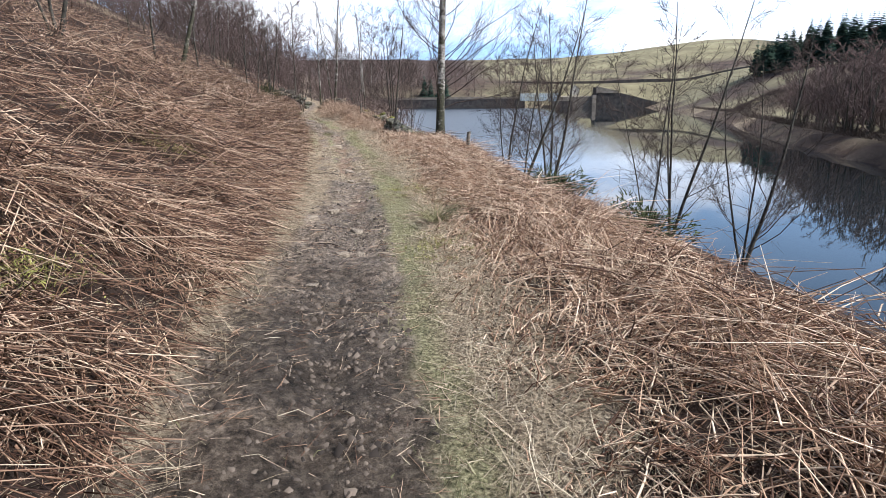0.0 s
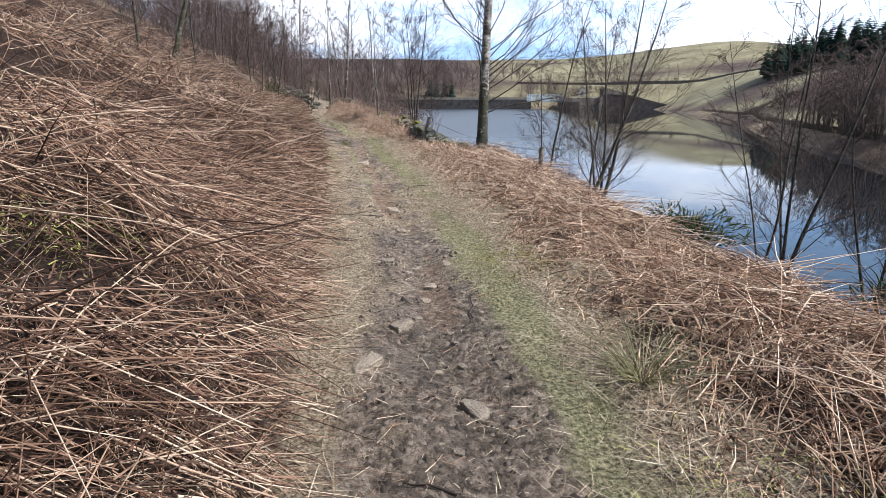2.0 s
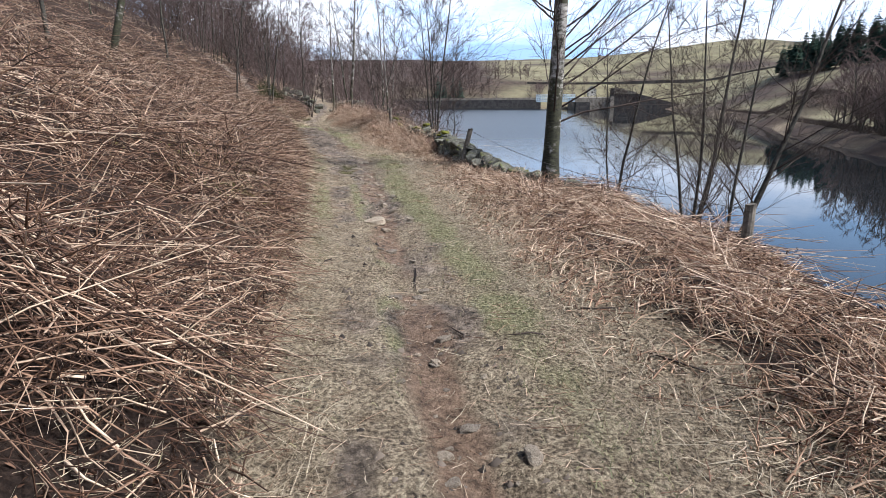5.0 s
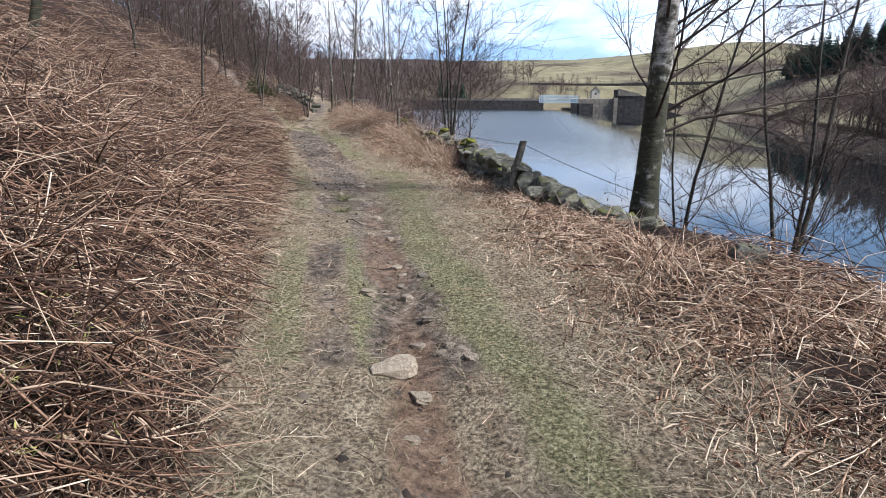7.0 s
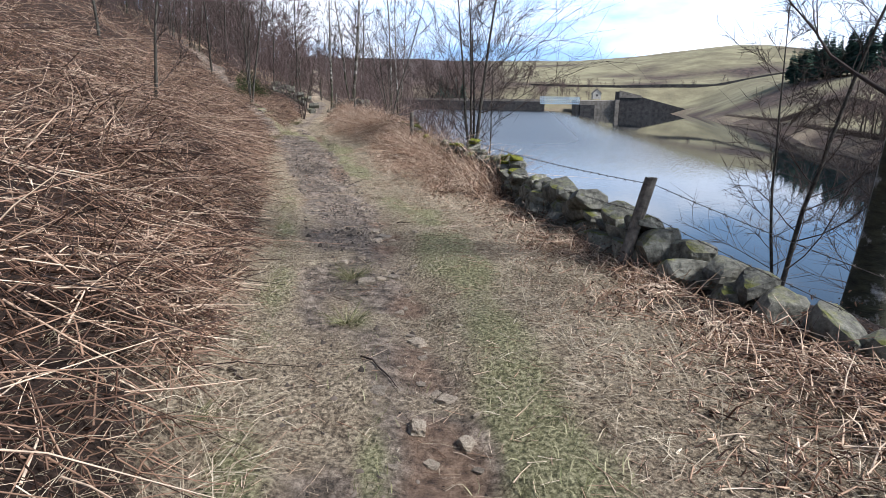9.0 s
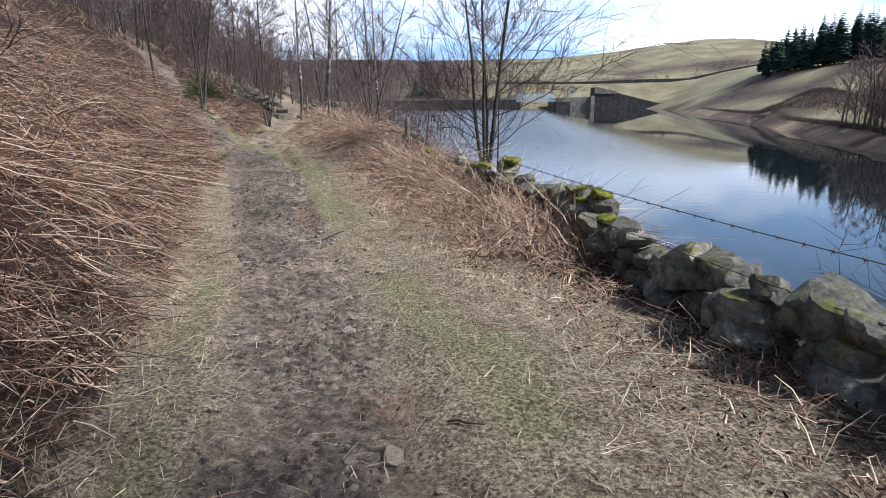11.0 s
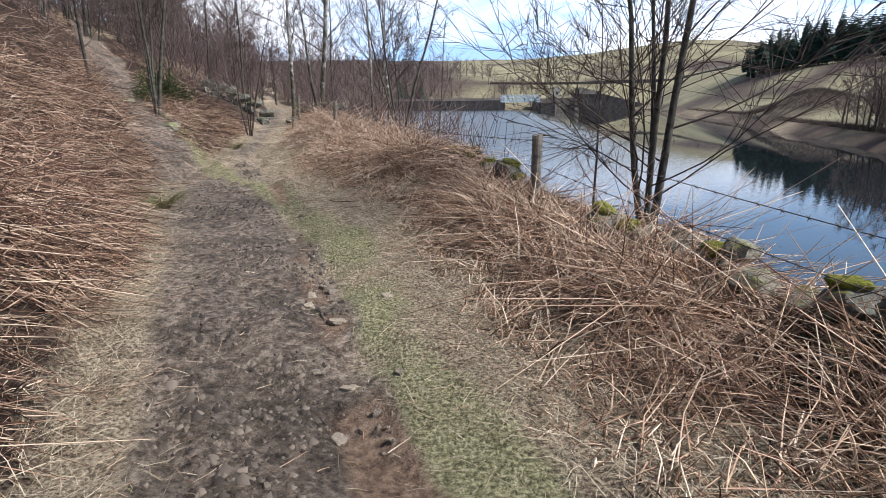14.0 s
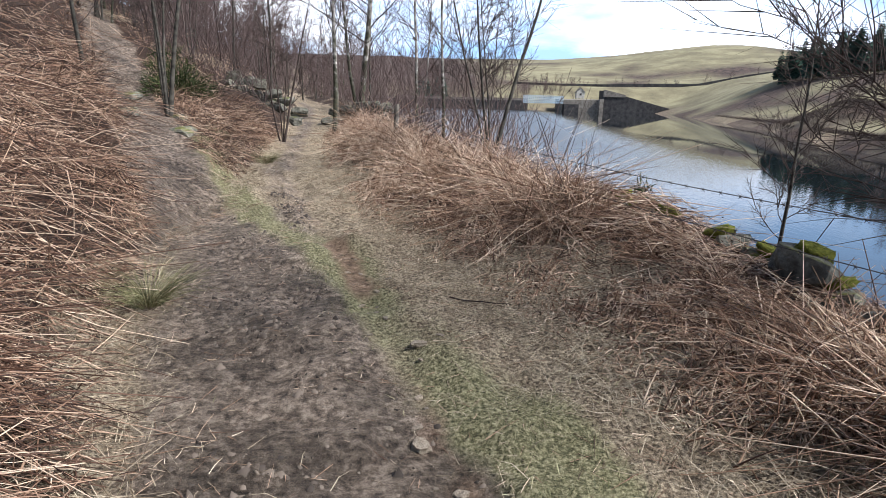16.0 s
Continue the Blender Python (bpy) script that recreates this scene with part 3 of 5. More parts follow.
def build_fence():
    fence = thing("barbed_wire_fence", Matrix(), "old timber posts carrying two sagging barbed wires", "fence")
    posts = [(1.3, 12.2, -0.5, 0.45, 3, 4), (-1.19, 19.1, -0.15, 0.80, 14, 4), (-3.81, 29.92, -0.1, 1.04, 1, -2), (-7.0, 39.6, 0.2, 1.35, 2, 3), (-9.4, 47.5, 0.2, 1.6, 0, 2)]
    tops = []
    for x, y, z0, z1, lean_x, lean_y in posts:
        bm = bmesh.new()
        bmesh.ops.create_cone(bm, cap_ends=True, segments=12, radius1=0.052, radius2=0.047, depth=z1 - z0)
        bmesh.ops.subdivide_edges(bm, edges=[e for e in bm.edges if abs(e.verts[0].co.z - e.verts[1].co.z) > 0.1], cuts=6)
        for v in bm.verts:
            w = 1 + 0.14 * noise.noise(Vector((v.co.x * 20 + x, v.co.y * 20, v.co.z * 4)))
            v.co.x, v.co.y, v.co.z = v.co.x * w, v.co.y * w, v.co.z + (z1 - z0) / 2 + (0.012 * math.sin(v.co.x * 60) if v.co.z > 0 else 0)
        m = pose(x, y, z0, -lean_y, lean_x, 0)
        p = part("post", bm, MAT["post"], fence, "weathered round timber post")
        p.matrix_basis = m
        tops.append([m @ Vector((0, 0, z1 - z0 - h)) for h in (0.06, 0.30)])
    for level in range(2):
        bars = []
        for a, b in zip(tops[:-1], tops[1:]):
            a, b = a[level] + Vector((0.05, 0, 0)), b[level] + Vector((0.05, 0, 0))
            n = 14
            pts = [a.lerp(b, i / n) - Vector((0, 0, 0.16 * 4 * (i / n) * (1 - i / n))) for i in range(n + 1)]
            bars.append(tube(pts, [0.0028] * (n + 1), 4))
            count = int((b - a).length / 0.16)
            for k in range(1, count):
                u = k / count
                q = a.lerp(b, u) - Vector((0, 0, 0.16 * 4 * u * (1 - u)))
                for w in (-1, 1):
                    dv = Vector((0.012 * w, 0.008, 0.016))
                    bars.append(tube([q - dv, q, q + dv], [0.001, 0.0034, 0.001], 3))
        v, f = join(bars)
        link_mesh("wire", v, f, MAT["wire"], fence, "thin rusted barbed wire strand")


def build_path_stones():
    r = random.Random(11)
    meshes = [boulder_mesh("path_stone", 40 + k, (1.0, r.uniform(0.6, 0.9), r.uniform(0.3, 0.5)), MAT["pale"], 0.2, 0.2, 7) for k in range(7)]
    spots = [(-0.80, 6.45, 0.17), (-0.82, 8.05, 0.14), (-1.0, 8.9, 0.20), (-2.1, 13.7, 0.23), (-1.95, 13.5, 0.11), (-0.1, 3.05, 0.13), (-0.7, 4.35, 0.18), (-0.2, 2.2, 0.1), (-0.1, 4.0, 0.16), (-5.42, 27.96, 0.12), (-5.12, 28.3, 0.09), (-5.72, 28.3, 0.08), (-2.53, 16.8, 0.10), (-2.65, 16.5, 0.12), (-4.1, 23.45, 0.10), (-3.95, 24.3, 0.07), (-3.3, 19.9, 0.12), (-3.25, 20.1, 0.14), (-3.4, 20.5, 0.12), (-0.55, 5.0, 0.15)]
    for _ in range(270):
        y = r.uniform(3, 33)
        spots.append((float(centre(y) + clay_line(y)) + r.gauss(0.02, 0.14), y, (abs(r.gauss(0.0, 0.042)) + 0.022) * (0.8 if y > 22 else 1.0)))
    for x, y, s in spots:
        ob = new("path_stone", r.choice(meshes))
        ob.matrix_basis = pose(x, y, float(height(x, y)) + 0.05 * s, r.uniform(-9, 9), r.uniform(-9, 9), r.uniform(0, 360)) @ Matrix.Diagonal((s, s, s, 1))
        tagged(ob, "small pale sandstone lying in the muddy path", "stone", "stones on the path")
    slab = [boulder_mesh("step_stone", 70 + k, (0.7, 0.5, 0.24), MAT["stone"], 0.06, 0.12, 9) for k in range(2)]
    for k, (x, y, s, a) in enumerate(((-11.35, 37.6, 0.95, 20), (-10.55, 38.3, 0.8, -12), (-11.7, 38.7, 0.9, 40), (-11.2, 39.6, 0.7, 5), (-12.4, 40.3, 0.8, 15), (-12.2, 41.4, 0.6, -20))):
        ob = new("step_stone", slab[k % 2])
        ob.matrix_basis = pose(x, y, float(height(x, y)) - 0.03, 4, -6, a) @ Matrix.Diagonal((s, s, s, 1))
        tagged(ob, "flat gritstone slab stepping up the muddy path", "stone", "stone steps")


build_wall()
build_fence()
build_path_stones()


# ---- trees ----
def limb(r, start, direction, length, radius, segs, wander, rise):
    pts, d, p = [Vector(start)], Vector(direction).normalized(), Vector(start)
    for _ in range(segs):
        d = (d + Vector((r.gauss(0, wander), r.gauss(0, wander), r.gauss(0, wander) + rise))).normalized()
        p = p + d * (length / segs)
        pts.append(p.copy())
    return pts, [radius * (1 - 0.82 * k / segs) for k in range(segs + 1)]


def along(pts, t):
    k = min(int(t * (len(pts) - 1)), len(pts) - 2)
    u = t * (len(pts) - 1) - k
    return pts[k].lerp(pts[k + 1], u), (pts[k + 1] - pts[k]).normalized()


def tree_meshes(seed, tall, radius, stems=1, lean=(0, 0), limbs=22, forks=5, twigs=4, start=0.18, spread=0.9, reach=0.34, sides=9, twig=0.004, split=0.16, thick=0.30, sway=0.03, plain=False, lowside=0.0):
    """Trunk tubes and a list of limb and twig tubes of a bare tree at the origin."""
    r = random.Random(seed)
    trunks, crown = [], []
    for s in range(stems):
        a = 2 * math.pi * s / stems + r.uniform(-0.5, 0.5)
        out = split if stems > 1 else 0.0
        h = tall * (1 if s == 0 else r.uniform(0.7, 0.95))
        rad = radius * (1 if s == 0 else r.uniform(0.55, 0.85))
        d = Vector((lean[0] + out * math.cos(a), lean[1] + out * math.sin(a), 1))
        pts, rr = limb(r, (0.5 * rad * math.cos(a) * (stems > 1), 0.5 * rad * math.sin(a) * (stems > 1), -0.15), d, h, rad, 12, sway, 0.02)
        rr[0] *= 1.35
        trunks.append(tube(pts, rr, sides))
        for k in range(max(3, limbs // stems)):
            t = start + (0.97 - start) * (k + r.random()) / max(3, limbs // stems)
            p, td = along(pts, t)
            b = r.uniform(0, 2 * math.pi) if t > lowside else r.uniform(-2.0, 1.6)
            side = Vector((math.cos(b), math.sin(b), r.uniform(0.1, 0.75)))
            size = h * reach * (1.05 - 0.75 * t) * r.uniform(0.6, 1.25)
            lp, lr = limb(r, p, td * 0.35 + side * spread, size, max(rad * (1 - 0.85 * t) * thick, twig * 1.6), 3 if plain else 6, 0.11, 0.05)
            crown.append(tube(lp, lr, 3 if plain else 5))
            for _ in range(forks):
                q, qd = along(lp, r.uniform(0.2, 0.98))
                fd = qd + Vector((r.gauss(0, 0.55), r.gauss(0, 0.55), r.gauss(0.25, 0.4)))
                fl = size * r.uniform(0.25, 0.55)
                fp, fr = limb(r, q, fd, fl, max(lr[2] * 0.5, twig * 1.3), 2 if plain else 4, 0.14, 0.02)
                crown.append(tube(fp, fr, 3))
                for _ in range(twigs):
                    w, wd = along(fp, r.uniform(0.15, 1.0))
                    tp, tr = limb(r, w, wd + Vector((r.gauss(0, 0.7), r.gauss(0, 0.7), r.gauss(0.05, 0.5))), fl * r.uniform(0.35, 0.85), twig, 1, 0.15, -0.02)
                    crown.append(tube(tp, tr, 3))
    return trunks, crown


def make_tree(name, label, x, y, seed, bark, twig_bark, category="tree", group="", z=None, turn=0.0, **shape):
    ob = thing(name, pose(x, y, float(height(x, y, False)) if z is None else z, 0, 0, turn), label, category, group)
    trunks, crown = tree_meshes(seed, **shape)
    for v, f in trunks:
        link_mesh("trunk", v, f, MAT[bark], ob, shade=True)
    v, f = join(crown)
    link_mesh("crown", v, f, MAT[twig_bark], ob, "bare leafless twiggy branches", shade=True)
    return ob


NEAR = [
    ("birch_tree", "tall silver birch with mossy peeling trunk beside the wall", 0.55, 18.6, 1, "birch", dict(tall=10.5, radius=0.16, limbs=60, forks=7, twigs=5, start=0.12, reach=0.30, spread=1.7, thick=0.15, sway=0.012, lowside=0.28, lean=(0.0, 0.0))),
    ("bare_tree", "bare twin-stemmed tree on the bank above the water", 5.2, 23.7, 2, "bark", dict(tall=8.6, radius=0.075, stems=3, limbs=75, forks=6, twigs=4, start=0.05, reach=0.34, split=0.24, spread=1.2)),
    ("bare_tree", "slender bare grey tree on the lake bank", 3.45, 25.2, 3, "bark", dict(tall=7.6, radius=0.05, stems=2, limbs=48, forks=6, twigs=4, split=0.14, start=0.06, spread=1.2)),
    ("bare_tree", "bare multi-stemmed alder low on the lake bank", 7.2, 14.5, 4, "bark", dict(tall=7.0, radius=0.05, stems=3, limbs=45, forks=5, twigs=4, split=0.20, start=0.06)),
    ("bare_tree", "thin bare sapling low on the lake bank", 6.1, 13.4, 5, "bark", dict(tall=5.2, radius=0.032, stems=2, limbs=26, forks=5, twigs=4, split=0.22)),
    ("bare_tree", "bare spreading alder low on the lake bank", 9.4, 14.6, 6, "bark", dict(tall=6.8, radius=0.065, stems=3, limbs=48, forks=6, twigs=4, split=0.26, start=0.05, reach=0.42)),
    ("bare_tree", "leaning bare alder on the lake bank", 3.3, 17.0, 7, "bark", dict(tall=5.5, radius=0.055, stems=2, start=0.04, reach=0.45, limbs=40, forks=6, twigs=5, split=0.16, lean=(0.22, 0.05))),
    ("bare_tree", "bare ash with clustered stems behind the wall", -2.2, 31.2, 8, "bark", dict(tall=6.6, radius=0.052, stems=4, limbs=64, forks=6, twigs=5, split=0.10, start=0.08, reach=0.55, spread=1.5)),
    ("bare_tree", "thin bare sapling behind the mossy wall", -1.5, 35.8, 9, "bark", dict(tall=4.4, radius=0.03, limbs=24, forks=4, twigs=4, start=0.2)),
    ("bare_tree", "bare clump of upright stems behind the bracken bank", -5.3, 37.8, 10, "bark", dict(tall=5.4, radius=0.036, stems=4, limbs=44, forks=5, twigs=4, split=0.22, start=0.2)),
    ("birch_tree", "slim pale leaning birch at the path's edge", -8.9, 44.0, 11, "birch", dict(tall=8.0, radius=0.065, limbs=30, forks=5, twigs=4, lean=(0.10, 0), start=0.3)),
    ("birch_tree", "twin-trunked birch beyond the stile", -9.2, 51.0, 12, "birch", dict(tall=11, radius=0.12, stems=2, limbs=46, forks=5, twigs=4, split=0.14, start=0.2)),
    ("birch_tree", "slim bare birch beyond the stile", -7.1, 54.0, 13, "birch", dict(tall=10, radius=0.08, limbs=22, forks=5, twigs=4)),
    ("birch_tree", "slim bare birch on the lake bank", -6.0, 47.5, 14, "birch", dict(tall=8, radius=0.06, limbs=20, forks=5, twigs=4)),
    ("bare_tree", "thin bare sapling on the bracken slope", -7.25, 23.6, 15, "bark", dict(tall=3.6, radius=0.03, limbs=12, forks=4, twigs=3)),
    ("birch_tree", "leaning white birch high on the bracken slope", -9.9, 22.4, 16, "birch", dict(tall=6.5, radius=0.10, limbs=20, forks=5, twigs=4, lean=(0.34, 0.0), start=0.25)),
    ("bare_tree", "bare shrubby tree on the bracken slope", -6.7, 9.8, 17, "bark", dict(tall=3.2, radius=0.05, stems=3, limbs=15, forks=4, twigs=4, split=0.25)),
    ("bare_tree", "thin bare tree on the bracken slope", -9.4, 19.5, 18, "bark", dict(tall=5.0, radius=0.05, limbs=14, forks=4, twigs=4)),
    ("bare_tree", "bare clustered stems beside the stone steps", -11.25, 39.5, 19, "bark", dict(tall=6.5, radius=0.045, stems=4, limbs=40, forks=5, twigs=4, split=0.14)),
    ("bare_tree", "thin bare tree beside the climbing path", -12.9, 39.8, 20, "bark", dict(tall=5.0, radius=0.045, limbs=14, forks=4, twigs=4)),
    ("bare_tree", "thin bare tree high on the slope", -13.2, 32.5, 21, "bark", dict(tall=5.5, radius=0.05, limbs=14, forks=4, twigs=4)),
    ("bare_tree", "thin bare saplings between the two paths", -9.9, 42.5, 22, "twig", dict(tall=4.2, radius=0.03, stems=4, limbs=24, forks=4, twigs=4, split=0.2)),
]
for name, label, x, y, seed, bark, shape in NEAR:
    make_tree(name, label, x, y, seed, bark, "twig", **dict(shape, forks=shape["forks"] + 2, twigs=shape["twigs"] + 1, twig=0.0030 if 15 < y < 20 else 0.0044))


def woods():
    r = random.Random(77)
    protos = []
    for k in range(5):
        shape = dict(tall=(8.5, 10, 7.5, 9.5, 8)[k], radius=(0.045, 0.06, 0.036, 0.05, 0.034)[k], stems=(1, 1, 2, 1, 3)[k], limbs=32, forks=5, twigs=4, start=0.08, reach=0.30, sides=5, twig=0.0095, split=0.12, plain=True)
        protos.append(make_tree("woodland_tree", "bare brown birch in the hillside wood", -30 - 3 * k, 70 + 4 * k, 200 + k, "birch" if k in (0, 3) else "bark", "wood_twig", group="hillside wood", **shape))
    spots = []
    while len(spots) < 120:
        y = r.uniform(26, 130) if len(spots) < 95 else r.uniform(120, 330)
        e = r.uniform(2.0, 38) if y > 50 else r.uniform(9 if y > 38 else 13, 34)
        x = float(centre(y) - half_left(y)) - e
        if y > 46 and r.random() < 0.35:
            x = float(crest(y)) + r.uniform(-4, 7)
        spots.append((x, y))
    while len(spots) < 134:
        y = r.uniform(46, 85)
        spots.append((float(centre(y)) + r.uniform(-14, 4), y))
    while len(spots) < 250:
        y = r.uniform(50, 125)
        spots.append((float(centre(y)) - r.uniform(1.5, 15), y))
    while len(spots) < 300:
        y = r.uniform(30, 75)
        spots.append((float(centre(y) - half_left(y)) - r.uniform(15, 34), y))
    for x, y in spots:
        p = r.choice(protos)
        s = r.uniform(0.75, 1.2)
        c = copy_thing(p, pose(x, y, float(height(x, y, False)) - 0.05, r.uniform(-4, 4), r.uniform(-4, 4), r.uniform(0, 360)))
        c.scale = (s, s, s)
    far = []
    for k in range(3):
        shape = dict(tall=(9, 7, 11)[k], radius=0.16, stems=(1, 2, 1)[k], limbs=18, forks=5, twigs=2, start=0.06, reach=0.46, sides=5, twig=0.04, plain=True)
        far.append(make_tree("far_tree", "bare rounded tree on the far shore", 75 + 6 * k, 60 + 9 * k, 300 + k, "bark", "wood_twig", group="far shore trees", **shape))
    spots = []
    for k in range(85):
        y = r.uniform(38, 135)
        spots.append((float(far_shore(y)) + r.uniform(4, 18), y, r.uniform(0.8, 1.5)))
    for k in range(125):
        y = r.uniform(30, 150)
        spots.append((float(far_shore(y)) + 6 + abs(r.gauss(0, 20)), y, r.uniform(0.8, 1.5)))
    for k in range(40):
        x = r.uniform(70, 330)
        spots.append((x, 606 - 0.12 * x + r.uniform(-6, 10), r.uniform(0.35, 0.8)))
    for x, y, s in spots:
        c = copy_thing(r.choice(far), pose(x, y, float(height(x, y, False)) - 0.1, 0, 0, r.uniform(0, 360)))
        c.scale = (s, s, s)


def far_end_wood():
    """The brown wood beyond the dam: some two hundred bare trees too far off to tell apart."""
    r = random.Random(83)
    kinds = []
    for k in range(3):
        trunks, crown = tree_meshes(320 + k, tall=(9, 7, 11)[k], radius=0.16, stems=(1, 2, 1)[k], limbs=16, forks=5, twigs=2, start=0.06, reach=0.46, sides=5, twig=0.04, plain=True)
        kinds.append(join(trunks + crown))
    pieces = []
    for k in range(190):
        x, y = (r.uniform(62, 112), r.uniform(528, 590)) if k < 36 else (r.uniform(-150, 66), r.uniform(522, 720))
        s, a = r.uniform(1.1, 2.2) if k >= 36 else r.uniform(0.7, 1.3), r.uniform(0, 6.28)
        v, f = r.choice(kinds)
        q = np.stack([v[:, 0] * math.cos(a) - v[:, 1] * math.sin(a), v[:, 0] * math.sin(a) + v[:, 1] * math.cos(a), v[:, 2]], 1) * s
        pieces.append((q + np.array([x, y, float(height(x, y, False)) - 0.1]), f))
    v, f = join(pieces)
    tagged(link_mesh("far_wood", v, f, MAT["wood_twig"]), "bare brown wood on the hill beyond the dam", "wood", kind="stuff")


def conifer_mesh(seed, tall):
    r = random.Random(seed)
    vs, fs = [], []
    z = 0.10 * tall
    while z < tall * 0.985:
        t = z / tall
        reach = 0.22 * tall * (1 - t) ** 0.85 * r.uniform(0.8, 1.15) + 0.12
        n = max(5, int(15 * (1 - t)) + 4)
        for k in range(n):
            a = 2 * math.pi * (k + r.random()) / n
            L = reach * r.uniform(0.6, 1.15)
            w, dip = L * 0.36, L * r.uniform(0.10, 0.42)
            ca, sa = math.cos(a), math.sin(a)
            b = len(vs)
            vs += [(0, 0, z + 0.05 * L), (ca * L * 0.55 - sa * w, sa * L * 0.55 + ca * w, z - dip * 0.5), (ca * L, sa * L, z - dip + 0.10 * L), (ca * L * 0.55 + sa * w, sa * L * 0.55 - ca * w, z - dip * 0.6), (ca * L * 0.5, sa * L * 0.5, z - dip * 0.1 + 0.14 * L)]
            fs += [(b, b + 1, b + 4), (b + 1, b + 2, b + 4), (b + 2, b + 3, b + 4), (b + 3, b, b + 4)]
        z += tall * 0.034 * r.uniform(0.8, 1.2)
    return vs, fs


def conifers():
    r = random.Random(31)
    protos = []
    for k in range(4):
        tall = (25, 22, 27, 20)[k]
        x, y = 198 + 7 * k, 380 - 12 * k
        ob = thing("conifer", pose(x, y, float(height(x, y, False)) - 0.2), "dark green spruce in the far plantation", "conifer", "far plantation")
        v, f = tube([(0, 0, -0.5), (0, 0, tall * 0.5), (0, 0, tall * 0.95)], [0.28, 0.16, 0.03], 6)
        link_mesh("trunk", v, f, MAT["bark"], ob)
        v, f = conifer_mesh(500 + k, tall)
        link_mesh("crown", v, f, MAT["conifer"], ob)
        protos.append(ob)
    for k in range(150):
        u = k / 149
        x, y = 192 + 62 * u + r.uniform(-8, 14), 385 - 150 * u + r.uniform(-16, 16)
        c = copy_thing(r.choice(protos), pose(x, y, float(height(x, y, False)) - 0.2, 0, 0, r.uniform(0, 360)))
        s = r.uniform(0.75, 1.15)
        c.scale = (s, s, s)
    for x, y in ((-16, 470), (-9, 476), (-22, 480), (-3, 472)):
        c = copy_thing(protos[1], pose(x, y + 60, float(height(x, y + 60, False)) - 0.2, 0, 0, x * 30))


woods()
far_end_wood()
conifers()


# ---- reservoir dam ----
def block(name, corners, low, tops, mat, parent, label=""):
    """An upright wall of four plan corners from one level up to its own level at each corner."""
    bm = bmesh.new()
    lower = [bm.verts.new((x, y, low)) for x, y in corners]
    upper = [bm.verts.new((x, y, t)) for (x, y), t in zip(corners, tops)]
    bm.faces.new(lower[::-1])
    bm.faces.new(upper)
    for k in range(4):
        bm.faces.new((lower[k], lower[(k + 1) % 4], upper[(k + 1) % 4], upper[k]))
    bmesh.ops.recalc_face_normals(bm, faces=bm.faces[:])
    return part(name, bm, mat, parent, label)


